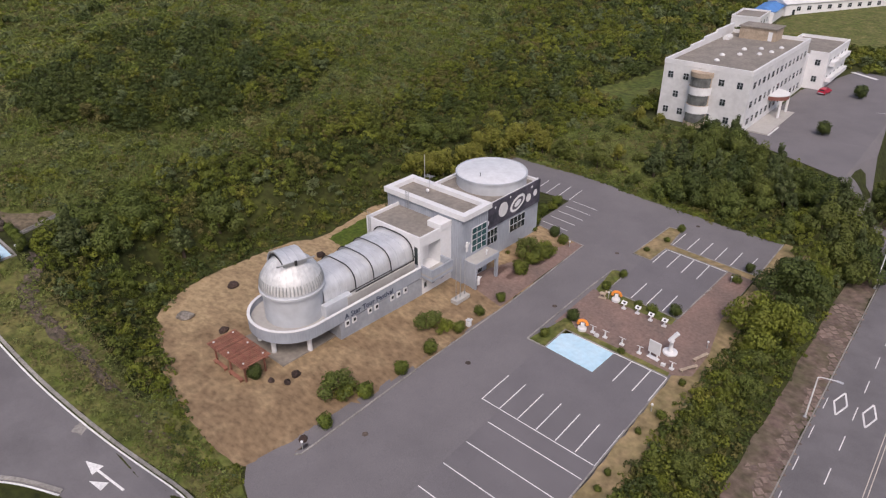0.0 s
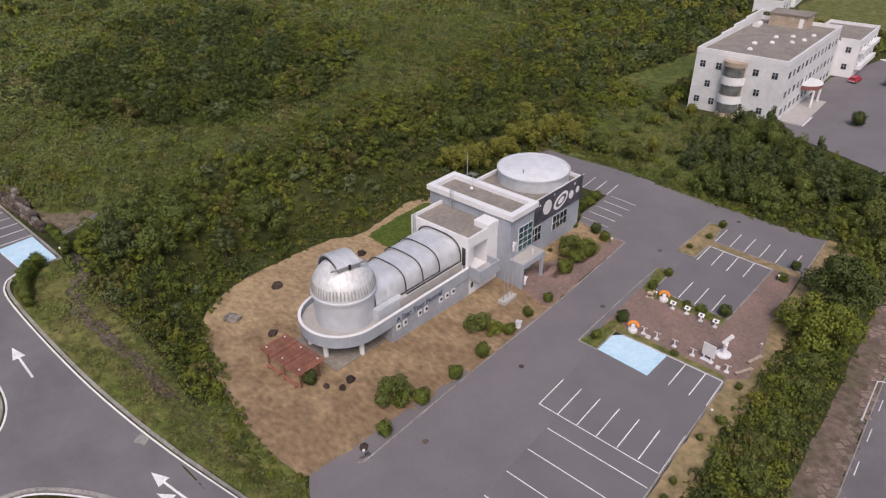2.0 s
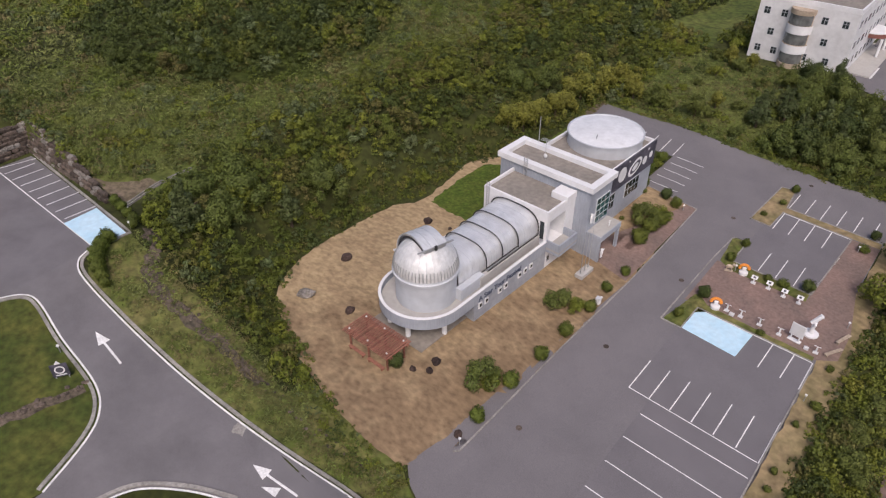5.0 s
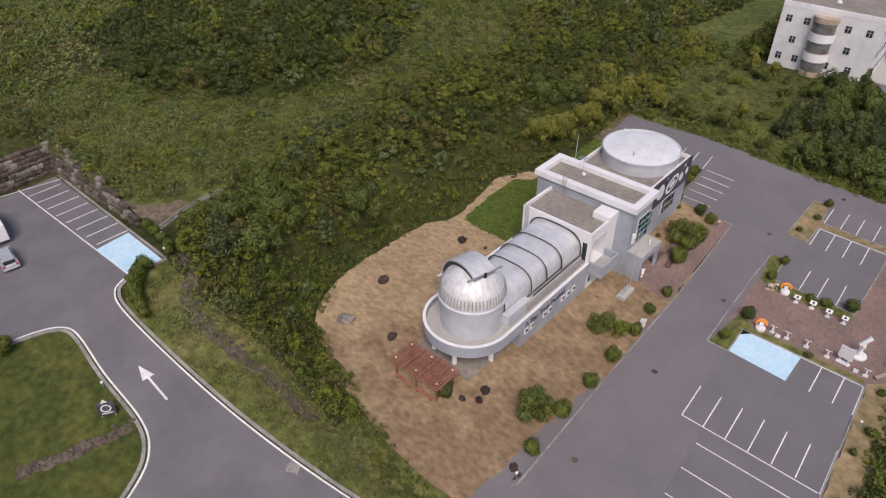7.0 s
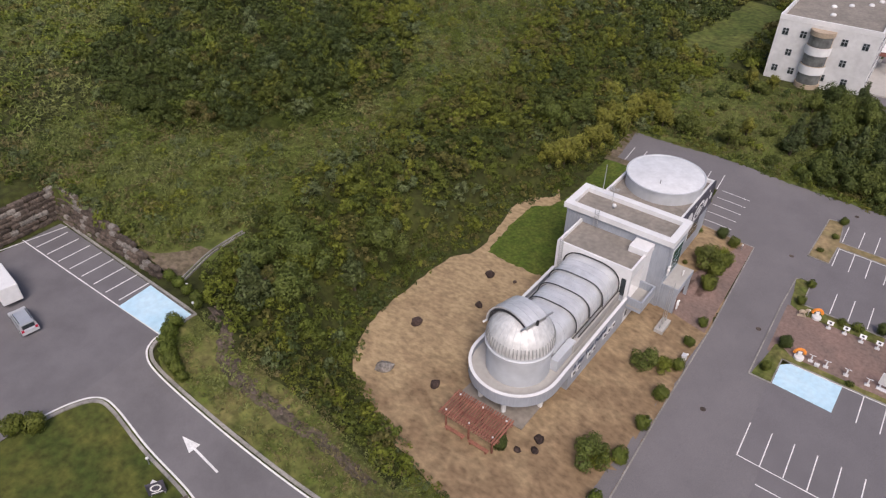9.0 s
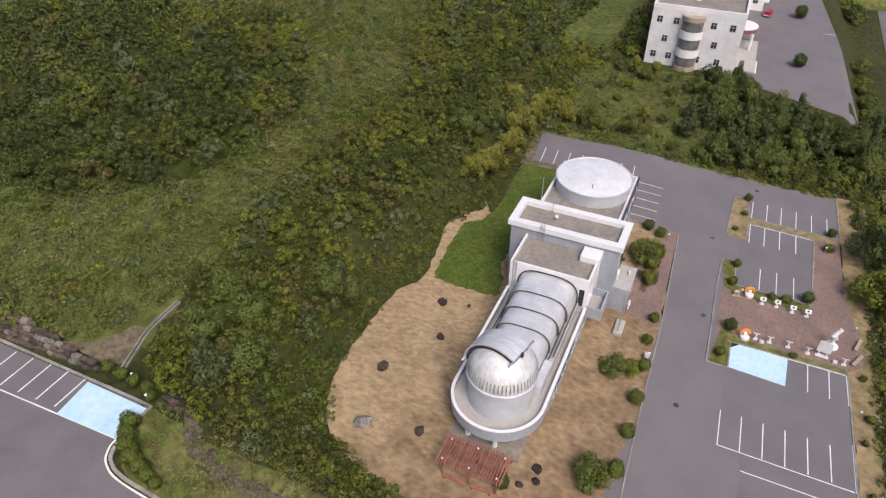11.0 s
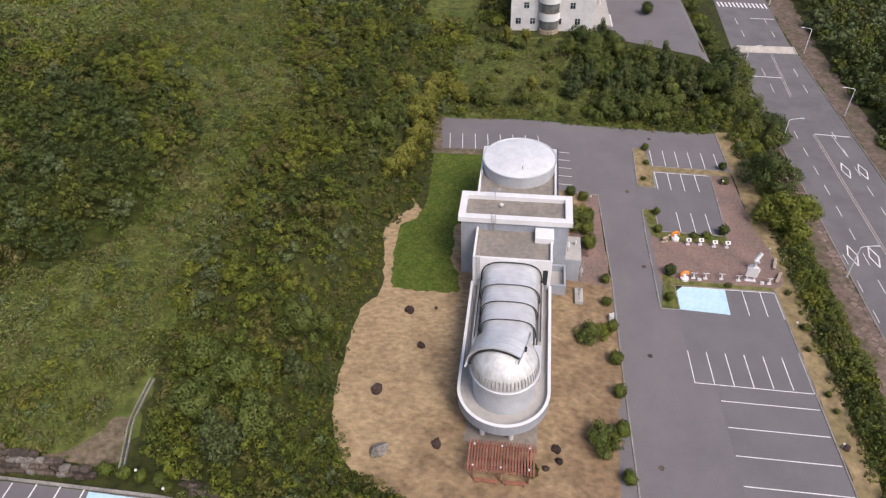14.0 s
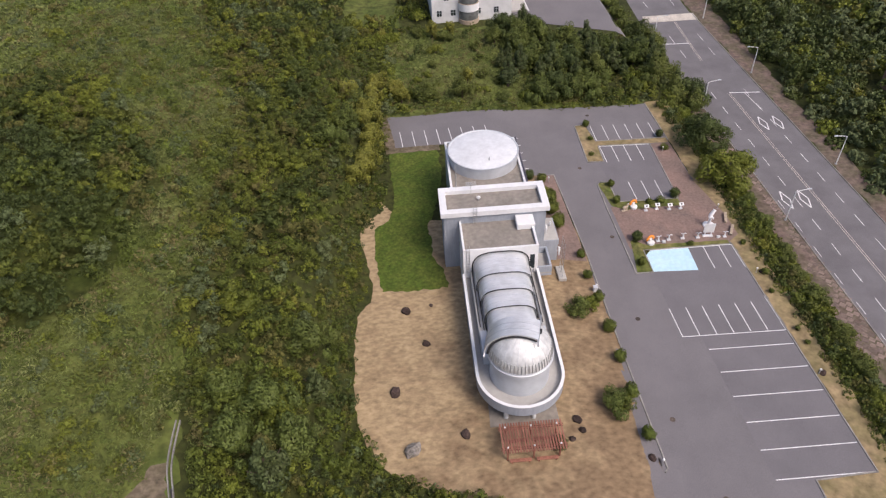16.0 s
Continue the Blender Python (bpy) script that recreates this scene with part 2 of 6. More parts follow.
# ---- builders ----
def mesh_of(name, bm, material):
    me = bpy.data.meshes.new(name)
    bm.normal_update()
    curved = any(f.smooth for f in bm.faces)
    bm.to_mesh(me)
    bm.free()
    if curved:
        me.set_sharp_from_angle(angle=radians(32))
    for one in material if isinstance(material, (list, tuple)) else [material]:
        me.materials.append(one)
    return me


def part(name, bm, material, parent=None, label="", at=None):
    """One bmesh as one mesh object under a thing or a part."""
    ob = new(name, mesh_of(name, bm, material))
    if parent:
        ob.parent = parent
    if at is not None:
        ob.matrix_basis = at
    return tagged(ob, label)


def thing(name, at, label, category, group="", kind=""):
    ob = new(name)
    ob.empty_display_size = 0.3
    ob.matrix_basis = at if isinstance(at, Matrix) else Matrix.Translation(at)
    return tagged(ob, label, category, group, kind)


def share(name, mesh, parent, m, label=""):
    ob = new(name, mesh)
    ob.parent = parent
    ob.matrix_basis = m
    return tagged(ob, label)


def box(bm, x0, y0, z0, x1, y1, z1, bevel=0.0, m=None):
    r = bmesh.ops.create_cube(bm, size=1)["verts"]
    for v in r:
        v.co = Vector(((x0 + x1) / 2 + v.co.x * (x1 - x0), (y0 + y1) / 2 + v.co.y * (y1 - y0), (z0 + z1) / 2 + v.co.z * (z1 - z0)))
    if bevel:
        edges = list({e for v in r for e in v.link_edges})
        r = bmesh.ops.bevel(bm, geom=edges, offset=bevel, segments=1, affect="EDGES")["verts"]
    if m is not None:
        bmesh.ops.transform(bm, matrix=m, verts=r)
    return bm


def boxed(*a, **k):
    return box(bmesh.new(), *a, **k)


def rod(bm, a, b, r0, r1=None, n=10):
    a, b = Vector(a), Vector(b)
    q = (b - a).to_track_quat("Z", "Y").to_matrix().to_4x4()
    bmesh.ops.create_cone(bm, cap_ends=True, segments=n, radius1=r0, radius2=r0 if r1 is None else r1, depth=(b - a).length,
                          matrix=Matrix.Translation((a + b) / 2) @ q)
    return bm


def ball(bm, c, r, sub=2, squash=(1, 1, 1)):
    bmesh.ops.create_icosphere(bm, subdivisions=sub, radius=r, matrix=Matrix.Translation(c) @ Matrix.Diagonal((*squash, 1)))
    return bm


def prism(ring, z0, z1, bm=None):
    """A flat outline drawn up from z0 to z1."""
    bm = bm or bmesh.new()
    low, high = [bm.verts.new((x, y, z0)) for x, y in ring], [bm.verts.new((x, y, z1)) for x, y in ring]
    bm.faces.new(low[::-1])
    bm.faces.new(high)
    for i in range(len(ring)):
        j = (i + 1) % len(ring)
        bm.faces.new((low[i], low[j], high[j], high[i]))
    return bm


def lathe(profile, n=48, a0=0.0, a1=360.0, bm=None, centre=(0, 0)):
    """Turns a profile of (radius, height) round the upright axis."""
    bm = bm or bmesh.new()
    full = abs(a1 - a0) >= 360
    cols = []
    for i in range(n if full else n + 1):
        a = radians(a0 + (a1 - a0) * i / n)
        cols.append([bm.verts.new((centre[0] + r * math.cos(a), centre[1] + r * math.sin(a), z)) for r, z in profile])
    for i in range(n):
        p, q = cols[i], cols[(i + 1) % len(cols)]
        for j in range(len(profile) - 1):
            bm.faces.new((p[j], q[j], q[j + 1], p[j + 1]))
    bmesh.ops.remove_doubles(bm, verts=bm.verts, dist=0.0005)
    for f in bm.faces:
        f.smooth = True
    return bm


def tube(points, r, n=6, bm=None):
    bm = bm or bmesh.new()
    for a, b in zip(points, points[1:]):
        rod(bm, a, b, r, n=n)
    return bm


def drape(ring, lift, step=0.0):
    """A flat outline laid on the ground, cut into strips where the ground bends."""
    bm = bmesh.new()
    bm.faces.new([bm.verts.new((x, y, 0)) for x, y in ring])
    bmesh.ops.triangulate(bm, faces=bm.faces[:])
    if step:
        for axis in (0, 1):
            values = [p[axis] for p in ring]
            cut = math.ceil(min(values) / step) * step
            while cut < max(values):
                co, no = [0, 0, 0], [0, 0, 0]
                co[axis], no[axis] = cut, 1
                bmesh.ops.bisect_plane(bm, geom=bm.verts[:] + bm.edges[:] + bm.faces[:], plane_co=co, plane_no=no)
                cut += step
    for v in bm.verts:
        v.co.z = float(land(v.co.x, v.co.y)) + lift
    bm.normal_update()
    for f in bm.faces:
        if f.normal.z < 0:
            f.normal_flip()
    return bm


def ragged(ring, each=1.5, amount=0.35, seed=1):
    """The outline cut short and made uneven."""
    out, rnd = [], random.Random(seed)
    for (ax, ay), (bx, by) in zip(ring, ring[1:] + ring[:1]):
        n = max(1, int(math.hypot(bx - ax, by - ay) / each))
        for i in range(n):
            k = i / n
            out.append((ax + (bx - ax) * k + rnd.uniform(-amount, amount), ay + (by - ay) * k + rnd.uniform(-amount, amount)))
    return out


def rounded(points, close=False, steps=6):
    """A smooth line through the points."""
    out = []
    n = len(points)
    for i in range(n if close else n - 1):
        p = [points[(i + k) % n] if close else points[min(max(i + k, 0), n - 1)] for k in (-1, 0, 1, 2)]
        for s in range(steps):
            t = s / steps
            out.append(tuple(0.5 * (2 * p[1][c] + (p[2][c] - p[0][c]) * t + (2 * p[0][c] - 5 * p[1][c] + 4 * p[2][c] - p[3][c]) * t * t
                                    + (3 * p[1][c] - p[0][c] - 3 * p[2][c] + p[3][c]) * t ** 3) for c in (0, 1)))
    return out if close else out + [points[-1]]


def ribbon(line, width, close=False):
    """The outline of a strip of that width along a line."""
    left, right = [], []
    n = len(line)
    for i, (x, y) in enumerate(line):
        ax, ay = line[max(i - 1, 0)]
        bx, by = line[min(i + 1, n - 1)]
        d = math.hypot(bx - ax, by - ay) or 1
        nx, ny = -(by - ay) / d * width / 2, (bx - ax) / d * width / 2
        left.append((x + nx, y + ny))
        right.append((x - nx, y - ny))
    return left, right


def strip(line, width, lift, height=0.0):
    """A painted line or, with a height, a kerb, along a line on the ground."""
    bm = bmesh.new()
    left, right = ribbon(line, width)
    rows = []
    for (lx, ly), (rx, ry) in zip(left, right):
        zl, zr = float(land(lx, ly)), float(land(rx, ry))
        if height:
            rows.append([bm.verts.new(c) for c in ((lx, ly, zl - 0.1), (lx, ly, zl + height), (rx, ry, zr + height), (rx, ry, zr - 0.1))])
        else:
            rows.append([bm.verts.new((lx, ly, zl + lift)), bm.verts.new((rx, ry, zr + lift))])
    for p, q in zip(rows, rows[1:]):
        for j in range(len(p) - 1):
            bm.faces.new((p[j], p[j + 1], q[j + 1], q[j]))
    if height:
        bm.faces.new(rows[0])
        bm.faces.new(rows[-1][::-1])
    bmesh.ops.recalc_face_normals(bm, faces=bm.faces[:])
    if not height:
        for f in bm.faces:
            if f.normal.z < 0:
                f.normal_flip()
    return bm


def dense(line, step=1.5):
    out = []
    for (ax, ay), (bx, by) in zip(line, line[1:]):
        n = max(1, int(math.hypot(bx - ax, by - ay) / step))
        out += [(ax + (bx - ax) * i / n, ay + (by - ay) * i / n) for i in range(n)]
    return out + [line[-1]]


TABLE = np.random.RandomState(7).rand(64, 64)


def field(x, y, size, seed=0):
    """Smooth noise from 0 to 1 with patches of that size."""
    u, v = np.asarray(x) / size + seed * 7.3, np.asarray(y) / size + seed * 3.1
    i, j = np.floor(u).astype(int), np.floor(v).astype(int)
    f, g = u - i, v - j
    f, g = f * f * (3 - 2 * f), g * g * (3 - 2 * g)
    a = lambda p, q: TABLE[p % 64, q % 64]
    return (a(i, j) * (1 - f) + a(i + 1, j) * f) * (1 - g) + (a(i, j + 1) * (1 - f) + a(i + 1, j + 1) * f) * g


def sprays(name, corners, material):
    """A mesh of loose three-cornered leaf sprays; corners: (n, 3, 3)."""
    n = len(corners)
    me = bpy.data.meshes.new(name)
    me.vertices.add(3 * n)
    me.vertices.foreach_set("co", np.ascontiguousarray(corners, dtype=np.float32).ravel())
    me.loops.add(3 * n)
    me.loops.foreach_set("vertex_index", np.arange(3 * n, dtype=np.int32))
    me.polygons.add(n)
    me.polygons.foreach_set("loop_start", np.arange(0, 3 * n, 3, dtype=np.int32))
    me.update(calc_edges=True)
    me.materials.append(material)
    return me


def leaves(rng, centre, normal, size, slim=1.0):
    """Leaf sprays at the centres, facing roughly along the normals."""
    n = len(centre)
    w = normal + rng.normal(0, 0.24, (n, 3))
    w /= np.linalg.norm(w, axis=1)[:, None]
    u = np.cross(w, rng.normal(0, 1, (n, 3)))
    u /= np.linalg.norm(u, axis=1)[:, None]
    v = np.cross(w, u)
    s = (size * rng.uniform(0.6, 1.3, n))[:, None]
    a, b = u * s, v * s
    return np.stack([centre - a * 1.1 * slim, centre + a * 0.6 * slim - b * 0.85 / slim, centre + a * 0.6 * slim + b * 0.85 / slim], axis=1)


def clumps(rng, x, y, z, radius, height, count, size, slim=1.0):
    """Leaves over many mounds at once."""
    count = np.maximum(4, count.astype(int))
    i = np.repeat(np.arange(len(x)), count)
    n = len(i)
    d = rng.normal(0, 1, (n, 3))
    d[:, 2] = np.abs(d[:, 2]) * 1.0 - 0.15
    d /= np.linalg.norm(d, axis=1)[:, None]
    k = rng.uniform(0.88, 1.03, n) * (1 + 0.3 * np.sin(5 * d[:, 0] + i) * np.cos(5 * d[:, 1] + 2 * i))
    c = np.stack([x[i] + d[:, 0] * radius[i] * k, y[i] + d[:, 1] * radius[i] * k, z[i] + d[:, 2] * height[i] * k], axis=1)
    return leaves(rng, c, d, size[i], slim)



# ---- ground ----
def axis_steps(lo, a, b, hi, fine, coarse):
    inner = list(np.arange(a, b, fine))
    out, v, s = [], b, fine
    while v < hi:
        out.append(v)
        s = min(coarse, s * 1.25)
        v += s
    back, v, s = [], a, fine
    while v > lo:
        s = min(coarse, s * 1.25)
        v -= s
        back.append(v)
    return np.array(back[::-1] + inner + out)


gx, gy = axis_steps(-900, -95, 50, 900, 1.0, 40), axis_steps(-400, -66, 60, 1100, 1.0, 40)
GX, GY = np.meshgrid(gx, gy)
GZ = land(GX, GY)
GZ = GZ - 0.1 * (outside(GX, GY, FLAT) < -0.8) - 0.1 * ((GX > 31) & (GX < 45)) - 0.3 * (outside(GX, GY, [(-86, -46), (-58, -47.5), (-57.4, -52.5), (-54, -55.2), (-46, -55.5), (-37, -55.4), (-30, -54.9), (-22, -54.0), (-12.8, -52.4), (-4, -51.8), (-4, -90), (-86, -90)]) < 0)
GZ = GZ - 0.25 * (outside(GX, GY, [(-5.5, 82), (17, 71), (30, 57), (30, 64), (22, 74), (21, 92), (13, 151), (2, 151)]) < 0)
bm = bmesh.new()
me = bpy.data.meshes.new("ground")
nx, ny = len(gx), len(gy)
idx = np.arange(nx * ny).reshape(ny, nx)
faces = np.stack([idx[:-1, :-1], idx[:-1, 1:], idx[1:, 1:], idx[1:, :-1]], axis=-1).reshape(-1, 4)
me.vertices.add(nx * ny)
me.vertices.foreach_set("co", np.stack([GX, GY, GZ], axis=-1).astype(np.float32).ravel())
me.loops.add(len(faces) * 4)
me.loops.foreach_set("vertex_index", faces.astype(np.int32).ravel())
me.polygons.add(len(faces))
me.polygons.foreach_set("loop_start", np.arange(0, len(faces) * 4, 4, dtype=np.int32))
me.update(calc_edges=True)
me.materials.append(M["shadyfloor"])
bm.free()
ground = tagged(new("ground", me), "rough green hillside ground darkened for the shade under scrub and grass", "ground", kind="structure")


def surface(name, ring, material, lift, label, category, step=0.0):
    ob = part(name, drape(ring, lift, step), material)
    return tagged(ob, label, category, kind="structure")


# the car park on its gentle fall to the east
lot = surface("car_park", [(-9.3, -37), (-9.2, -39.2), (-11.7, -40.2), (-12.3, -44.2), (-10.6, -45.8), (-7.6, -47.2), (-4, -53), (-4, -58), (15.2, -58), (15.2, -1.9), (15.6, -1.9), (15.6, 43), (-38.5, 43.3), (-37.4, 31.6),
                           (-18.8, 31.6), (-18.8, 20.0), (-9.2, 20.0), (-8.9, -2)], M["asphalt"], 0.03, "grey asphalt car park with white bay lines", "car park", 2)
for ring in ([(0, -20.3), (15.1, -20.4), (15.1, -7.2), (0, -7.0)], [(2.6, -42.4), (15.1, -42.6), (15.1, -20.4), (2.6, -20.35)], [(7.8, -7.15), (15.1, -7.2), (15.1, -2), (7.9, -2)]):
    surface("bay_field", ring, M["asphalt_dark"], 0.045, "darker newer asphalt between the parking bays", "car park")
bays = surface("bay_field", [(0.2, 10.9), (0.2, 28.0), (11.6, 28.0), (10.9, 10.9)], M["asphalt_dark"], 0.045, "darker asphalt in the small bay court", "car park")
yard = surface("yard", ragged(rounded([(-9.35, -37.5), (-9.35, -38.8), (-9.4, -39.3), (-9.9, -39.6), (-11.6, -40.2), (-12.1, -43.2), (-12.6, -45.2), (-16.5, -45.6), (-21, -45.2), (-28.4, -42.9), (-36, -40.2), (-42.6, -36.0), (-45.6, -29.4), (-46, -20), (-45.3, -11), (-43, -6.2),
                                       (-44.6, 8), (-41, 12.5), (-40.5, 14.2), (-41, 15.5), (-38, 12), (-31, 9), (-16, 9), (-9.3, 5), (-9.1, 1), (-8.98, -3), (-9.05, -8), (-9.3, -20)], True), 1.0, 0.22, 3), M["soil"], 0.03,
               "dry tan turf yard round the observatory", "yard", 1)
lawn = surface("lawn", ragged([(-41.6, -6.6), (-36, -6.9), (-31.6, -6.8), (-31.9, -3.2), (-33.2, 0.5), (-33.2, 8), (-31.6, 12), (-29.4, 22), (-29.5, 30), (-38.6, 30.6), (-38.8, 24), (-38.4, 15), (-39.6, 10.4), (-42.0, 8.2), (-42.5, 2)], 0.7, 0.25, 5),
               M["lawn"], 0.07, "mown green lawn beside the observatory", "lawn", 1)
surface("weedy_ground", ragged([(-38, 44.3), (-8, 44.4), (-6, 60), (-8, 78), (-27, 79), (-37, 76)], 1.5, 0.5, 13), M["meadow"], 0.05, "weedy open ground at the edge of the wood", "grass", 2)
surface("verge", ragged([(-12.4, -44.9), (-16.5, -45.3), (-21, -45.0), (-27, -43.6), (-27, -48.2), (-18, -50.2), (-10.0, -50.3), (-6.5, -49.5), (-7.7, -47.3), (-10.7, -45.9)], 1.0, 0.12, 17), M["grass"], 0.06, "rough grass at the mouth of the drive", "verge", 1)
bed = surface("planting_bed", [(-17.5, 2), (-9.25, 2), (-9.25, 19.8), (-17.6, 19.8)], M["soil"], 0.07, "dry planting bed beside the drive", "bed", 1)
porch_paving = surface("paving", [(-16.4, -2.2), (-9.25, -3.4), (-9.25, 19.8), (-10.7, 19.8), (-11.2, 3.0), (-13.6, 3.0), (-16.2, 2.2)], M["paving"], 0.1, "red brown block paving at the entrance", "paving", 1)
east_strip = surface("verge", ragged([(15.3, -60), (18.2, -60), (18.6, -20), (19.2, 8), (20.3, 20), (20.2, 43.5), (15.7, 43.5), (15.7, 24), (15.3, 5)], 1.2, 0.2, 8), M["dryverge"], 0.05, "dry grass verge beside the car park", "verge", 2)
surface("verge", ragged([(-39.2, 30.0), (-29, 29.8), (-29, 31.7), (-37.3, 31.75), (-38.3, 43.0), (-39.6, 43)], 0.8, 0.12, 4), M["earth"], 0.1, "bare earth edge beside the lawn", "verge", 1)
surface("verge", ragged([(-39, 42.9), (-12, 43.05), (15.7, 42.8), (15.8, 44.4), (-12, 44.6), (-39, 44.5)], 0.9, 0.25, 5), M["meadow"], 0.06, "weedy grass edge of the car park", "verge", 1)
plaza = surface("plaza", [(-1.6, -1.3), (-1.6, 9.6), (1, 9.6), (10.9, 9.6), (11.7, 28.0), (15.6, 28.0), (15.4, 16), (17.2, 6), (17.2, 0.4), (14.8, -1.4)], M["paving"], 0.06, "faded red brown block paved court", "paving")
east_road = surface("road", [(30.3, -120), (46, -120), (45.6, 30), (45.6, 95), (47.5, 125), (60, 400), (40, 400), (33, 125), (30.6, 90), (30.4, 40)], M["asphalt_road"], 0.03, "grey asphalt road with worn markings", "road", 10)
pavement_east = surface("pavement", ragged([(46.1, -100), (50.2, -100), (50.5, 45), (51.0, 62), (52, 92), (54.5, 128), (47.2, 122), (45.9, 92)], 2, 0.5, 4), M["pavement"], 0.05, "weedy brown pavement along the road", "pavement", 10)
pavement_west = surface("pavement", ragged([(25.8, -100), (30.1, -100), (30.1, 74), (26, 74)], 3, 0.2, 4), M["pavement"], 0.05, "weedy brown pavement along the road", "pavement", 6)
W_OUT = [(-57.4, -50.7), (-57.3, -51.8), (-56.4, -53.2), (-53.8, -54.1), (-46.3, -54.4), (-37.2, -54.3), (-29.7, -53.8), (-22.3, -52.9), (-12.8, -51.2), (-4, -50.5)]
W_IN = [(-20, -59), (-24, -61.3), (-27.4, -64.6), (-28.6, -69)]
W_IN2 = [(-32.6, -70), (-34.6, -65), (-36.6, -62.3), (-40, -60.8), (-47.3, -60.2), (-53.2, -59.4), (-55.4, -59.9), (-56.7, -62.2), (-57.5, -66)]
west_road_ob = surface("road", [(-86.6, -44.9), (-57.1, -46.3)] + rounded(W_OUT) + [(-4, -60), (-14, -58)] + rounded(W_IN) + [(-28.6, -80), (-32.6, -80)] + rounded(W_IN2) + [(-58, -75), (-87.5, -75)],
                       M["asphalt_road"], 0.02, "grey asphalt road climbing to a small car park", "road", 1.5)
far_lot = surface("car_park", [(-4.8, 80), (17, 69.5), (21.5, 66), (24, 70), (20, 92), (14, 150), (3, 152), (-4.6, 124)], M["asphalt"], 0.05, "grey asphalt court beside the white building", "car park", 6)
link = surface("drive", rounded([(17, 69.5), (23, 62), (30.5, 55), (30.5, 66), (25, 70), (21, 74)], True), M["asphalt"], 0.06, "grey asphalt drive to the road", "drive", 2)
clearing = surface("clearing", ragged([(-48, 84), (-33, 82), (-30, 128), (-42, 134)], 3, 0.8, 4), M["meadow"], 0.06, "mown grass strip behind the white building", "lawn", 4)
meadow = surface("field", ragged([(-30, 175), (60, 165), (90, 260), (-40, 260)], 6, 1.5, 4), M["grass"], 0.06, "pale grass field", "field", 20)
bank = surface("bank", ragged([(-57, -46), (-50, -46.8), (-42, -46.5), (-35, -46.2), (-26, -47.5), (-14, -47.3), (-13, -50.4), (-22.4, -52.3), (-30, -53.2), (-37, -53.7), (-46.5, -53.8), (-54, -53.4), (-56.7, -51)], 1.2, 0.2, 4), M["grass"], 0.05,
               "grassy bank beside the road", "bank", 1)
UPPER_MEADOW = [(-212, 14), (-179, 51), (-156, 103), (-112, 146), (-91, 115), (-82, 88), (-77, 70), (-72, 41), (-69, 22), (-72, 14), (-78, 25), (-89, 38), (-133, 56), (-153, 44), (-157, 29), (-131, -4), (-132, -17), (-150, -40), (-230, -40)]
upper_meadow = surface("meadow", ragged(UPPER_MEADOW, 4, 1.2, 10), M["meadow"], 0.1, "open green meadow high on the hillside", "meadow", 4)
open_meadow = surface("meadow", ragged([(-63.5, -43.2), (-65, -28), (-66.5, -16), (-67.5, 0), (-66.5, 16), (-66.5, 38), (-73, 66), (-80, 88), (-91, 115), (-98, 90), (-89, 40.5), (-81, 28), (-74.5, 16), (-74, 4), (-76, -6),
                                        (-79.5, -14), (-85, -20), (-90, -25), (-104, -27), (-104, -43.2)], 1.5, 0.6, 9), M["meadow"], 0.06, "open pale green meadow on the slope", "meadow", 2)
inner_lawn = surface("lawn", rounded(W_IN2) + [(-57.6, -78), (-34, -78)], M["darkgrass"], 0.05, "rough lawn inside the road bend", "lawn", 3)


# ---- road paint ----
def line(parent, a, b, width=0.13, lift=0.06, material="paint", name="painted_line"):
    return part(name, strip(dense([a, b], 2), width, lift), M[material], parent)


for i in range(6):
    line(lot, (2.5 * i, -14.55), (2.5 * i, -20))
line(lot, (-0.06, -20), (14.9, -20.35))
for k in range(6):
    y = -22.6 - 3.95 * k
    line(lot, (2.75, y), (14.9, y - 0.25))
line(lot, (15.0, -1.9), (15.0, -7.3))
line(lot, (15.05, -13.5), (15.05, -20.4))
line(lot, (0.4, -1.95), (15.0, -1.95))
for x in (10.25, 12.85):
    line(lot, (x, -2.0), (x - 0.1, -7.0))
for x in (1.8, 4.2, 6.5, 8.9, 11.35, 13.8):
    line(lot, (x, 30.3), (x + 0.1, 35.5))
line(lot, (1.7, 28.15), (11.5, 27.9), 0.13, 0.06)
for x in (1.7, 4.0, 6.35, 8.85):
    line(lot, (x, 22.8), (x + 0.05, 28.1), 0.13, 0.06)
for x in (3.65, 6.05, 8.5):
    line(lot, (x, 11.2), (x + 0.05, 16.4), 0.13, 0.06)
line(lot, (11.0, 14.0), (11.6, 22), 0.1, 0.06)
for k in range(5):
    y = 21.6 + 2.57 * k
    line(lot, (-18.15, y), (-13.4, y + 0.4), 0.13, 0.07)
for k in range(8):
    line(lot, (-35.9 + 2.42 * k, 31.9), (-36.2 + 2.42 * k, 37.2), 0.13, 0.06)
pad = part("blue_bay", drape([(0.42, -6.75), (7.45, -7.15), (7.75, -2.05), (0.5, -1.95)], 0.06), M["blue"], lot, "pale blue painted accessible bay")
west_pad = part("blue_bay", drape([(-65.3, -50.5), (-57.5, -50.6), (-57.2, -46.5), (-65.5, -46.0)], 0.08, 1), M["blue"], west_road_ob, "pale blue painted accessible bay")
part("bay_symbol", strip([(-63.6 + 0.55 * math.cos(a), -48.3 + 0.55 * math.sin(a)) for a in np.linspace(0, 5.2, 14)], 0.12, 0.06), M["paint"], west_road_ob)
line(west_road_ob, (-61.4, -50.4), (-61.4, -46.3), 0.1, 0.06)
line(west_road_ob, (-87, -50.1), (-57.5, -50.65), 0.16)
line(west_road_ob, (-85.2, -44.9), (-87.2, -53), 0.16)
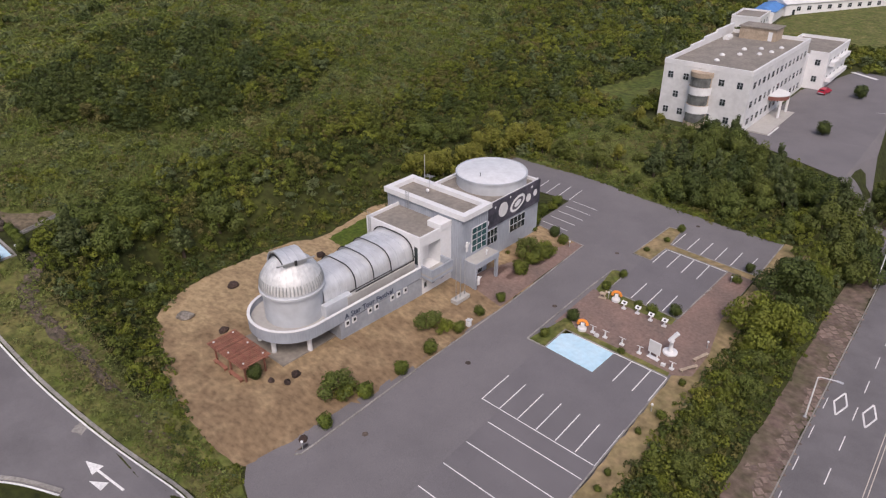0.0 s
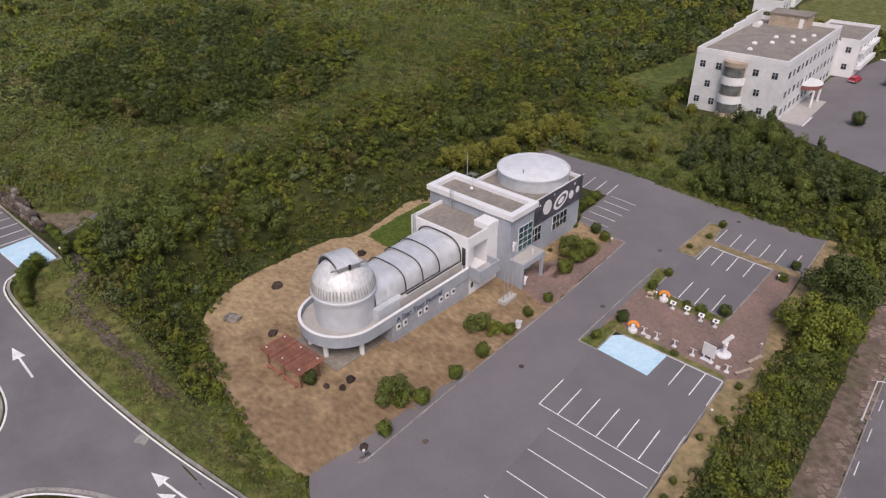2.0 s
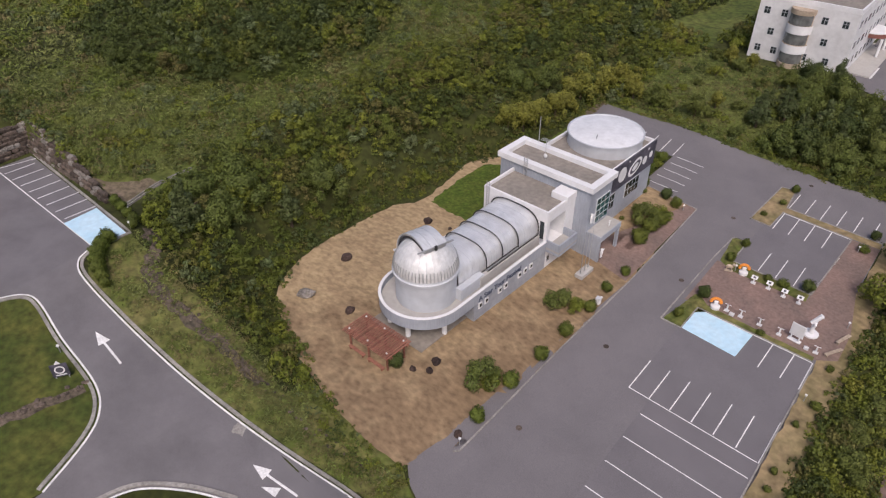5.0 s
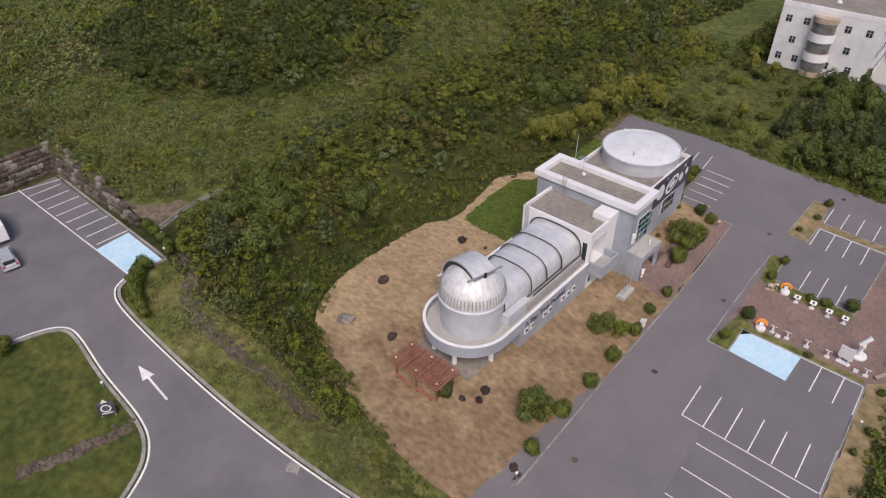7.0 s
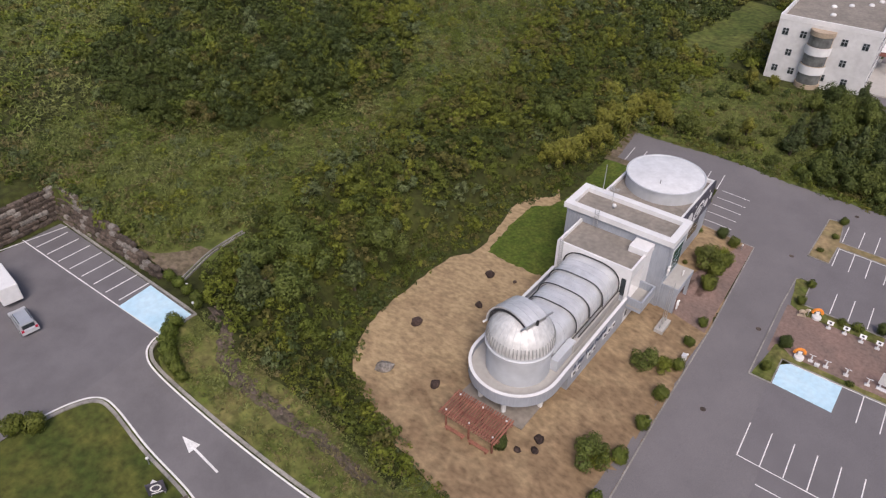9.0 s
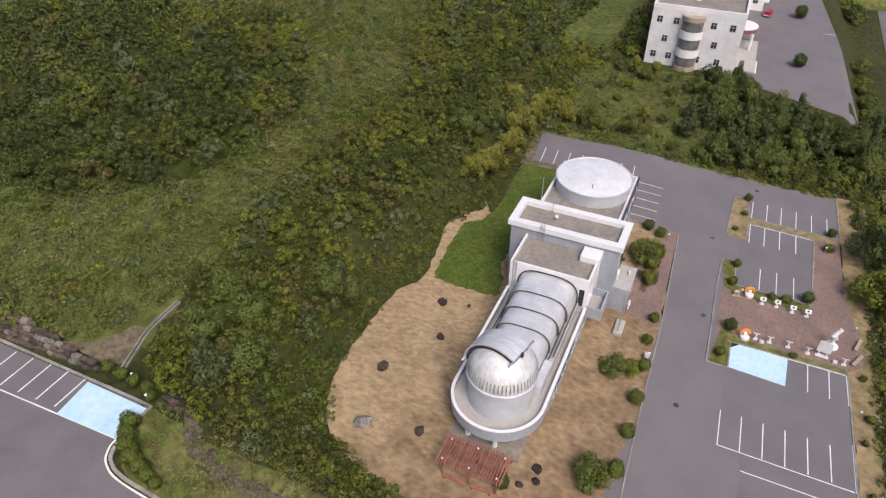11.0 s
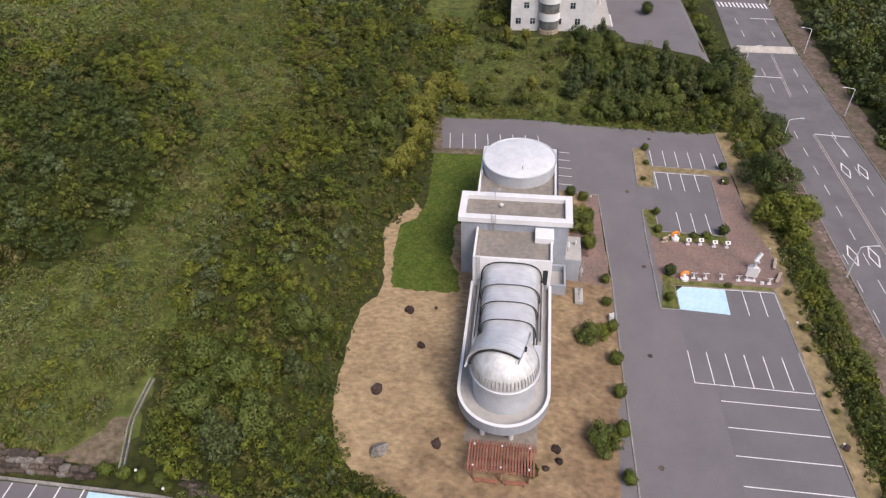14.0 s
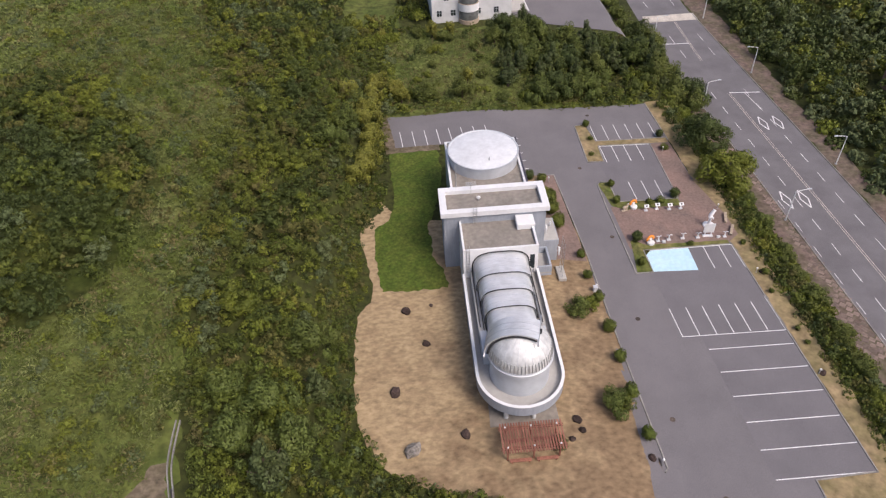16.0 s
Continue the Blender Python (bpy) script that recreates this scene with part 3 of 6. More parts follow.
for k in range(8):
    x = -84.0 + 2.55 * k
    line(west_road_ob, (x - 0.1, -49.9), (x + 0.1, -45.6), 0.17)
for pts in (W_OUT, W_IN, W_IN2):
    part("painted_line", strip(dense(rounded(pts), 1.0), 0.2, 0.065), M["paint"], west_road_ob)


def arrow(parent, tip, tail, head=2.0, lift=0.075):
    tip, tail = Vector(tip), Vector(tail)
    d = (tip - tail).normalized()
    n = Vector((-d.y, d.x))
    ring = [tip, tip - d * head + n * 0.65, tip - d * head + n * 0.12, tail + n * 0.12, tail - n * 0.12, tip - d * head - n * 0.12, tip - d * head - n * 0.65]
    part("painted_arrow", drape([tuple(p) for p in ring], lift, 2), M["paint"], parent)


arrow(west_road_ob, (-45.8, -57.3), (-40.3, -57.7), 2.0)
arrow(west_road_ob, (-21.9, -55.5), (-16.5, -54.7), 1.8)
part("worn_patch", drape(ragged([(-26.6, -53.6), (-25.4, -53.5), (-25.0, -54.3), (-26.2, -54.8)], 0.3, 0.1, 6), 0.07, 1), M["kerb"], west_road_ob, "pale worn patch in the asphalt")
part("painted_arrow", drape([(-19.6, -56.4), (-18.2, -55.2), (-17.9, -56.2)], 0.075, 1), M["paint"], west_road_ob)

for off in (-0.2, 0.2):
    line(east_road, (37.9 + off, -110), (38.1 + off, 50), 0.09, 0.045, "yellow")
    line(east_road, (38.1 + off, 66), (39.6 + off, 88), 0.09, 0.045, "yellow")
for k in range(26):
    y = -100 + 6.45 * k
    if 0 <= k < 24:
        line(east_road, (34.2 + 0.004 * y, y), (34.2 + 0.004 * y, y + 3.0), 0.12)
        line(east_road, (42.0, y), (42.0, y + 3.0), 0.12)
        if y < 16:
            line(east_road, (30.9, y), (30.9, y + 2.6), 0.1)
for y in (68, 76, 98, 106):
    line(east_road, (35 + 0.02 * (y - 68), y), (35.1 + 0.02 * (y - 68), y + 4), 0.12)
    line(east_road, (42.3 + 0.03 * (y - 68), y), (42.4 + 0.03 * (y - 68), y + 4), 0.12)
line(east_road, (38.2, 50.3), (44.9, 49.4), 0.3)
line(east_road, (41.5, 49.6), (41.9, 42.5), 0.12)
line(east_road, (31.2, 76), (38.5, 75.2), 0.3)
line(east_road, (40, 110), (46, 109.5), 0.3)
for cx, cy in ((39.9, 37.1), (43.0, 36.9), (32.4, 12.0), (35.7, 11.8)):
    ring = [(cx, cy - 2.6), (cx + 0.75, cy), (cx, cy + 2.6), (cx - 0.75, cy), (cx, cy - 2.6)]
    for a, b in zip(ring, ring[1:]):
        line(east_road, a, b, 0.22)
part("speed_hump", drape([(32.2, 88.6), (46.0, 88.0), (46.2, 92.2), (32.3, 92.6)], 0.09), mat("pale_hump_paint", (0.55, 0.5, 0.44), 0.8, 0, (3, 0.15), (0.4, 0.15)), east_road)
for k in range(13):
    line(east_road, (33.6 + 1.05 * k, 118.2 - 0.1 * k), (33.6 + 1.05 * k, 121.6 - 0.1 * k), 0.5)
line(far_lot, (2, 150), (9, 146), 1.2, 0.07)
line(far_lot, (14.5, 116), (17.5, 116.5), 0.15, 0.09)


# ---- kerbs ----
def kerb(points, width=0.18, height=0.14, name="kerb", label="worn concrete kerb"):
    return tagged(part(name, strip(dense(points, 1.5), width, 0, height), M["kerb"]), label, "kerb", kind="structure")


kerb([(-9.3, -39.5), (-9.2, -20), (-8.85, -2.0), (-9.15, 19.9), (-18.6, 19.9)])
kerb([(-9.3, -39.5), (-9.8, -40)])
kerb([(-2.4, -6.85), (-2.3, 9.0), (-2.0, 16.2), (-1.4, 16.9), (0.1, 16.7), (0.1, 10.9), (10.9, 10.8)])
kerb([(-2.4, -6.85), (0.3, -6.85), (0.42, -1.8), (15.0, -1.8)])
kerb([(15.15, -1.8), (15.2, -42.6), (7.4, -42.9), (7.2, -58)])
surface("verge", ragged([(7.5, -43), (15.3, -42.7), (17.5, -42.7), (17.5, -62), (7.3, -62)], 1.2, 0.08, 21), M["dryverge"], 0.07, "dry soil verge at the end of the bays", "verge", 1)
kerb([(-1.9, 23.2), (-1.2, 35.8), (1.0, 36.2), (1.5, 30.0), (15.6, 29.8)])
kerb([(-1.9, 23.2), (1.2, 23.1), (1.5, 28.3), (11.7, 28.1)])
kerb([(10.95, 10.8), (11.7, 28.0)])
kerb([(15.7, 29), (15.7, 43)])
kerb([(30.25, -100), (30.25, 52)])
kerb([(45.9, -100), (45.75, 92)])
for pts in (W_OUT, W_IN, W_IN2):
    ln = rounded(pts)
    side = 1 if pts is W_OUT else -1
    l, r = ribbon(ln, 0.9)
    kerb(l if pts is not W_IN else r, 0.35, 0.18)
kerb([(-86.8, -44.6), (-57.0, -46.1), (-57.2, -50.4)], 0.3, 0.2)
# planted strips beside the car park
for ring in ([(-2.2, -6.7), (0.3, -6.7), (0.42, -1.75), (14.8, -1.75), (14.8, -0.9), (1.2, -0.6), (-0.6, 0.9), (-1.0, 0.4)],
             [(-2.0, 16.2), (-1.4, 16.7), (0.0, 16.6), (0.0, 10.8), (10.8, 10.7), (10.8, 8.8), (0.8, 8.6), (-1.3, 9.8), (-1.6, 13)]):
    surface("planting_strip", ragged(ring, 1.2, 0.06, 2), M["grass"], 0.085, "grass strip behind the kerb", "verge")
surface("planting_strip", [(-1.8, 23.3), (-1.1, 35.7), (0.9, 36.1), (1.4, 29.9), (15.5, 29.7), (15.5, 28.1), (11.7, 28.2), (1.4, 28.4), (1.1, 23.2)], M["dryverge"], 0.08, "dry grass island between the bays", "verge")
for x, y in ((-3.9, 21.5), (-5.2, -16.0), (-3.6, 2.0), (-6.3, -33.0), (-4.0, -44.0), (2.4, 39.5)):
    tagged(part("manhole_cover", lathe([(0, 0.0), (0.36, 0.0), (0.36, 0.012), (0, 0.015)], 18), M["rock"], at=Matrix.Translation((x, y, float(land(x, y)) + 0.05))), "dark round manhole cover in the asphalt", "manhole cover", "manhole covers")

# pale tiles set cornerwise in the western pavement
TILE = mesh_of("tile", boxed(-0.42, -0.42, 0.0, 0.42, 0.42, 0.035, 0.012), M["tile"])
for i in range(60):
    for j in range(4):
        if (i * 7 + j * 3) % 11 == 0:
            continue
        x, y = 26.5 + 1.02 * j + (0.51 if i % 2 else 0), -24 + 1.02 * i
        share("tile", TILE, pavement_west, Matrix.Translation((x, y, float(land(x, y)) + 0.045)) @ pose(0, 0, 0, 0, 0, 45))

# ---- the observatory ----
GROUND_Z = 0.95
B = pose(-23.8, 0, GROUND_Z, 0, 0, -2.2)
obs = thing("observatory", B, "silver domed observatory with pale grey blocks and a barrel roof", "observatory")


def facade_window(parent, x, y0, y1, z0, z1, cols, rows, glass="glass", frame="white", out=1, t=0.07):
    """A framed window on a wall of constant x."""
    w = part("window", boxed(x - 0.12, y0, z0, x + 0.02 * out, y1, z1), M[frame], parent)
    dy, dz = (y1 - y0) / cols, (z1 - z0) / rows
    for i in range(cols):
        for j in range(rows):
            part("pane", boxed(x - 0.02, y0 + dy * i + t, z0 + dz * j + t, x + 0.05 * out, y0 + dy * (i + 1) - t, z0 + dz * (j + 1) - t), M[glass], w)
    return w


# raised hall: floor ring, parapet, wall
R0, VC, HS = 5.5, -27.2, 5.1


def stadium(r, v0, n=28):
    """Outline of the hall: straight sides from v0, round at the far end."""
    return [(r, v0)] + [(-r, v0)] + [(r * math.cos(a), VC + r * math.sin(a)) for a in np.linspace(-math.pi, 0, n)]


part("floor_slab", prism(stadium(R0 - 0.3, -9.2), 3.3, 4.3), M["concrete"], obs)
bm = bmesh.new()
out_ring, in_ring = stadium(R0, -9.2)[2:], stadium(R0 - 0.28, -9.2)[2:]
out_ring, in_ring = [(-R0, -9.2)] + out_ring + [(R0, -9.2)], [(-R0 + 0.28, -9.2)] + in_ring + [(R0 - 0.28, -9.2)]
prof = [[bm.verts.new((*p, z)) for p, z in ((o, 3.5), (o, HS), (i, HS), (i, 3.5))] for o, i in zip(out_ring, in_ring)]
for p, q in zip(prof, prof[1:]):
    for j in range(4):
        bm.faces.new((p[j], p[(j + 1) % 4], q[(j + 1) % 4], q[j]))
bmesh.ops.recalc_face_normals(bm, faces=bm.faces[:])
parapet = part("parapet", bm, M["bluegrey"], obs, "pale grey curved parapet band")
bm = bmesh.new()
for z in (HS,):
    prof = [[bm.verts.new((*p, h)) for p, h in ((o, z), (o, z + 0.09), (i, z + 0.09), (i, z))] for o, i in
            zip([(x * 1.008, y if y > VC else VC + (y - VC) * 1.008) for x, y in out_ring], [(x * 0.99, y if y > VC else VC + (y - VC) * 0.99) for x, y in in_ring])]
    for p, q in zip(prof, prof[1:]):
        for j in range(4):
            bm.faces.new((p[j], p[(j + 1) % 4], q[(j + 1) % 4], q[j]))
bmesh.ops.recalc_face_normals(bm, faces=bm.faces[:])
part("coping", bm, M["white"], obs)
part("hall_wall", boxed(-R0 + 0.12, -24.0, 0, R0 - 0.12, -9.0, 3.3), M["wallgrey"], obs)
# no opening is cut; a thin dark panel paints the entrance's shade
part("entrance_shade_panel", boxed(-2.2, -24.05, 0.1, 2.2, -23.9, 2.6), M["shadefill"], obs)
part("terrace", prism([(-4.0, -24), (4.3, -24), (4.3, -32.3), (-4.3, -32.3)], 0.2, 1.1), M["roof"], obs)
for u, v in ((1.2, -31.3), (4.1, -28.0), (-2.2, -31.0), (-4.1, -28.0)):
    part("column", lathe([(0.0, 0), (0.32, 0), (0.32, 3.5), (0, 3.5)], 16, centre=(u, v)), M["white"], obs)
part("downlight", lathe([(0.0, 3.0), (0.3, 3.05), (0.3, 3.3), (0, 3.3)], 14, centre=(-0.4, -31.9)), M["white"], obs)
# small square windows along the hall wall
for v in (-22.9, -21.7, -19.0, -17.8, -14.9, -13.7, -12.4):
    w = part("window", boxed(R0 - 0.13, v - 0.33, 2.5, R0 + 0.03, v + 0.33, 3.38), M["white"], obs)
    part("pane", boxed(R0 - 0.05, v - 0.19, 2.78, R0 + 0.06, v + 0.19, 3.2), M["darkglass"], w)


# barrel roof: overlapping shells with dark ribs
def arch(half, top, n=44, base=4.3):
    """Points of the barrel's section."""
    pts = [(half, base)]
    for i in range(n + 1):
        a = math.pi * i / n
        c, s = math.cos(a), math.sin(a)
        pts.append((half * math.copysign(abs(c) ** 0.62, c), 5.9 + (top - 5.9) * s ** 0.72))
    return pts + [(-half, base)]


def shell(v0, v1, half, top, thick=0.08):
    bm = bmesh.new()
    o, i = arch(half, top), arch(half - thick, top - thick)
    rows = [[bm.verts.new((x, v, z)) for x, z in ring] for ring, v in ((o, v0), (o, v1), (i, v1), (i, v0))]
    for p, q in zip(rows, rows[1:] + rows[:1]):
        for j in range(len(o) - 1):
            bm.faces.new((p[j], p[j + 1], q[j + 1], q[j]))
    bmesh.ops.recalc_face_normals(bm, faces=bm.faces[:])
    return bm


barrel = tagged(part("barrel_roof", shell(-24.4, -19.0, 3.25, 8.5), M["silver"], obs), "sliding silver barrel roof in telescoping panels")
for k, (v0, v1) in enumerate(((-19.4, -16.3), (-16.4, -13.3), (-13.4, -9.2))):
    half, top = 3.46 + 0.22 * k, 8.62 + 0.14 * k
    part("roof_panel", shell(v0, v1, half, top), M["silver"], barrel)
    part("rib", tube([(x, v0 - 0.02, z + 0.05) for x, z in arch(half + 0.03, top + 0.04)], 0.075), M["dark"], barrel)
    for s in range(1, 3):
        v = v0 + (v1 - v0) * s / 3
        part("seam", tube([(x, v, z) for x, z in arch(half + 0.01, top + 0.01)], 0.025, 4), M["rim"], barrel)
part("seam", tube([(x, -21.8, z) for x, z in arch(3.26, 8.51)], 0.025, 4), M["rim"], barrel)
part("rib", tube([(x, -9.28, z + 0.05) for x, z in arch(4.1, 9.05)], 0.09), M["dark"], barrel)
for s in (-1, 1):
    for k, u in enumerate((3.72, 3.94, 4.16)):
        part("slide_rail", boxed(s * u - 0.05, -20.6 + 0.3 * k, 5.75, s * u + 0.05, -9.3, 5.9), M["dark" if k != 1 else "steel"], barrel)
    part("rail_wall", boxed(s * 3.95 - 0.5, -21.6, 4.3, s * 3.95 + 0.45, -9.3, 5.75, 0.03), M["concrete"], barrel)
    part("side_fairing", boxed(s * 3.85 - 0.5, -25.2, 4.3, s * 3.85 + 0.45, -20.8, 6.0, 0.06), M["rim"], barrel)

# the turning dome on its drum
DV, DR, DS = -26.7, 3.9, 8.75
dome = part("dome", lathe([(DR * math.cos(a), DS + DR * 0.98 * math.sin(a)) for a in np.linspace(0, math.pi / 2, 18)], 64, centre=(0, DV)), M["dome"], obs, "polished steel dome with open shutter")
part("drum", lathe([(0, 4.3), (3.75, 4.3), (3.75, 8.3), (3.62, 8.3)], 56, centre=(0, DV)), M["rim"], obs)
part("dome_ring", lathe([(3.7, 8.25), (4.08, 8.25), (4.08, 8.55), (3.95, 8.62), (3.9, 8.85), (3.6, 8.85)], 56, centre=(0, DV)), M["rim"], dome)
bm = bmesh.new()
for k in range(56):
    a = 2 * math.pi * k / 56
    for b0, b1 in ((0.05, 0.2), (0.2, 0.36)):
        p = [Vector(((DR + 0.05) * math.cos(b) * math.cos(a), DV + (DR + 0.05) * math.cos(b) * math.sin(a), DS + DR * math.sin(b))) for b in (b0, b1)]
        rod(bm, p[0], p[1], 0.07, n=5)
part("base_ribs", bm, M["steel"], dome)
bm = bmesh.new()
for k in range(24):
    a = 2 * math.pi * k / 24
    prev = None
    for b in np.linspace(0.36, 1.5, 9):
        q = Vector(((DR + 0.0) * math.cos(b) * math.cos(a), DV + (DR + 0.0) * math.cos(b) * math.sin(a), DS + DR * 0.98 * math.sin(b)))
        if prev:
            rod(bm, prev, q, 0.022, n=4)
        prev = q
part("gore_seams", bm, M["rim"], dome)
# curved shutter hood standing proud of the slit, from the west springing over the crown; the dome is turned a little from the hall's line
TURN = Matrix.Rotation(radians(-14.5), 3, "Z")


def turned(bm):
    bmesh.ops.rotate(bm, cent=(0, DV, 0), matrix=TURN, verts=bm.verts[:])
    return bm


def hooped(profile, b0, b1, n=18):
    """A section (across, radius) swept along the slit from angle b0 to b1."""
    bm = bmesh.new()
    vs = [[bm.verts.new((-r * math.cos(b) + 0.1, DV + v, DS + r * 0.985 * math.sin(b))) for v, r in profile] for b in np.linspace(radians(b0), radians(b1), n)]
    for p, q in zip(vs, vs[1:]):
        for j in range(len(profile)):
            k = (j + 1) % len(profile)
            bm.faces.new((p[j], p[k], q[k], q[j]))
    bm.faces.new(vs[0])
    bm.faces.new(vs[-1][::-1])
    bmesh.ops.recalc_face_normals(bm, faces=bm.faces[:])
    return turned(bm)


shutter = part("shutter", hooped([(-1.5, DR + 0.55), (1.5, DR + 0.55), (1.5, DR + 0.34), (1.38, DR + 0.34), (1.38, DR + 0.48), (-1.38, DR + 0.48), (-1.38, DR + 0.34), (-1.5, DR + 0.34)], 3, 117), M["silver"], dome, "curved sheet metal shutter hood")
for v in (-0.5, 0.5):
    part("hood_seam", hooped([(v - 0.03, DR + 0.58), (v + 0.03, DR + 0.58), (v + 0.03, DR + 0.54), (v - 0.03, DR + 0.54)], 4, 116), M["rim"], shutter)
# slit edges coloured near black for the shadow beneath the hood
for v in (-1.42, 1.42):
    part("hood_shade_edge", hooped([(v - 0.05, DR + 0.2), (v + 0.05, DR + 0.2), (v + 0.05, DR - 0.05), (v - 0.05, DR - 0.05)], 3, 117), M["shadefill"], dome, "slit edge painted dark as the shade under the hood")
for b, v0, v1 in ((3, -2.0, 2.1), (118, -2.4, 2.5)):
    u, w = -(DR + 0.42) * math.cos(radians(b)) + 0.1, DS + (DR + 0.42) * math.sin(radians(b))
    part("shutter_rail", turned(boxed(u - 0.1, DV + v0, w - 0.1, u + 0.1, DV + v1, w + 0.08, 0.02)), M["white" if b < 90 else "steel"], shutter)
u, w = -(DR + 0.4) * math.cos(radians(118)) + 0.1, DS + (DR + 0.4) * math.sin(radians(118))
part("shutter_plate", turned(boxed(u - 0.06, DV - 1.45, w - 0.42, u + 0.06, DV + 1.45, w, 0.02)), M["steel"], shutter)
part("shutter_motor", turned(boxed(u + 0.06, DV - 0.15, w - 0.4, u + 0.3, DV + 0.15, w + 0.25, 0.03)), M["dark"], shutter)


# low block built of slabs round the loggia opening
X, Y0, Y1 = 5.35, -9.2, -2.7
part("wall", boxed(-X, Y0, 0, 3.0, Y1, 9.15), M["white"], obs)
part("wall", boxed(3.0, Y0, 0, X, Y1, 4.1), M["white"], obs)
part("wall", boxed(3.0, Y0, 8.0, X, Y1, 9.15), M["white"], obs)
part("wall", boxed(4.9, Y0, 4.1, X, Y0 + 0.55, 8.0), M["white"], obs)
part("wall", boxed(3.0, Y0, 4.1, 4.2, Y0 + 0.3, 8.0), M["white"], obs)
part("wall", boxed(3.0, -5.0, 4.1, X, Y1, 8.0), M["white"], obs)
part("slit_window", boxed(4.2, Y0 + 0.05, 5.2, 4.9, Y0 + 0.2, 8.0), M["darkglass"], obs)
part("flat_roof", boxed(-X + 0.28, Y0 + 0.28, 9.15, X - 0.28, Y1, 9.18), M["roof"], obs)
for a in ((-X, Y0, X, Y0 + 0.28), (-X, Y0 + 0.28, -X + 0.28, Y1), (X - 0.28, Y0 + 0.28, X, Y1)):
    part("parapet", boxed(a[0], a[1], 9.15, a[2], a[3], 9.65), M["white"], obs)
part("roof_housing", boxed(2.9, -5.1, 9.2, 5.5, -2.75, 10.15, 0.04), M["white"], obs)
balcony = part("balcony", boxed(X, Y0 + 0.1, 3.9, 7.5, -4.8, 4.2), M["concrete"], obs)
for a in ((X, Y0 + 0.1, 7.5, Y0 + 0.35), (7.25, Y0 + 0.35, 7.5, -4.8), (X, -5.05, 7.25, -4.8)):
    part("balcony_wall", boxed(a[0], a[1], 4.2, a[2], a[3], 5.3), M["bluegrey"], balcony)
part("balcony_soffit", boxed(X, Y0 + 0.1, 3.5, 7.5, -4.8, 3.9), M["bluegrey"], balcony)
for v in (-8.3, -6.6, -4.7):
    w = part("window", boxed(X - 0.05, v - 0.32, 1.4, X + 0.03, v + 0.32, 2.4), M["wallgrey"], obs)
    part("pane", boxed(X, v - 0.2, 1.6, X + 0.06, v + 0.2, 2.25), M["darkglass"], w)

# tall cross block with a broad white coping
part("cross_block", boxed(-7.6, -2.7, 0, 7.5, 3.0, 10.7), M["bluegrey"], obs)
bm = bmesh.new()
for k in range(38):
    u = -7.5 + 0.4 * k
    box(bm, u, -2.73, 0, u + 0.06, -2.69, 10.3)
    box(bm, u, 2.99, 0, u + 0.06, 3.03, 10.3)
for k in range(14):
    v = -2.6 + 0.4 * k
    box(bm, 7.49, v, 0, 7.53, v + 0.06, 10.3)
    box(bm, -7.63, v, 0, -7.59, v + 0.06, 10.3)
part("cladding_ribs", bm, M["bluegrey"], obs)
for a in ((-8.0, -3.0, 8.0, -2.0), (-8.0, 2.3, 8.0, 3.3), (-8.0, -2.0, -7.0, 2.3), (7.0, -2.0, 8.0, 2.3)):
    part("coping", boxed(*a[:2], 10.65, *a[2:], 11.45), M["white"], obs)
part("flat_roof", boxed(-7.0, -2.0, 10.72, 7.0, 2.3, 10.78), M["roof"], obs)
facade_window(obs, 7.56, -0.7, 2.6, 4.7, 8.6, 3, 4)
ladder = part("ladder", boxed(-3.3, -3.08, 9.3, -3.24, -3.02, 12.3), M["steel"], obs)
part("stile", boxed(-2.75, -3.08, 9.3, -2.69, -3.02, 12.3), M["steel"], ladder)
for k in range(9):
    part("rung", boxed(-3.24, -3.07, 9.5 + 0.3 * k, -2.75, -3.03, 9.54 + 0.3 * k), M["steel"], ladder)
ladder2 = part("ladder", boxed(-4.9, Y0 - 0.1, 5.4, -4.85, Y0 - 0.04, 10.5), M["steel"], obs)
part("stile", boxed(-4.45, Y0 - 0.1, 5.4, -4.4, Y0 - 0.04, 10.5), M["steel"], ladder2)
for k in range(16):
    part("rung", boxed(-4.85, Y0 - 0.09, 5.5 + 0.3 * k, -4.45, Y0 - 0.05, 5.54 + 0.3 * k), M["steel"], ladder2)

# planetarium block with its drum roof and mural
part("planetarium_block", boxed(-5.9, 3.0, 0, 5.9, 18.3, 9.2), M["bluegrey"], obs)
part("flat_roof", boxed(-5.6, 3.3, 9.2, 5.6, 18.0, 9.24), M["roof"], obs)
for a in ((-5.95, 3.3, -5.6, 18.35), (5.6, 3.3, 5.95, 18.35), (-5.6, 18.0, 5.6, 18.35)):
    part("parapet", boxed(*a[:2], 9.15, *a[2:], 9.75), M["white"], obs)
disc = part("planetarium_roof", lathe([(0, 9.2), (5.65, 9.2), (5.65, 10.95), (5.8, 11.0), (5.8, 11.25), (5.62, 11.25), (5.5, 11.15), (4, 11.38), (2, 11.58), (0, 11.65)], 72, centre=(0.05, 13.2)),
            M["rim"], obs, "round pale metal planetarium roof")
part("lid", lathe([(5.55, 11.18), (4.2, 11.44), (2.1, 11.64), (0, 11.71)], 72, centre=(0.05, 13.2)), M["lid"], disc)
part("lid_spike", rod(bmesh.new(), (0.6, 9.6, 11.3), (0.6, 9.6, 12.1), 0.05), M["dark"], disc)
mural = part("mural_panel", boxed(5.97, 3.05, 5.9, 6.2, 18.2, 9.9), M["mural"], obs, "dark panel painted with pale planets")


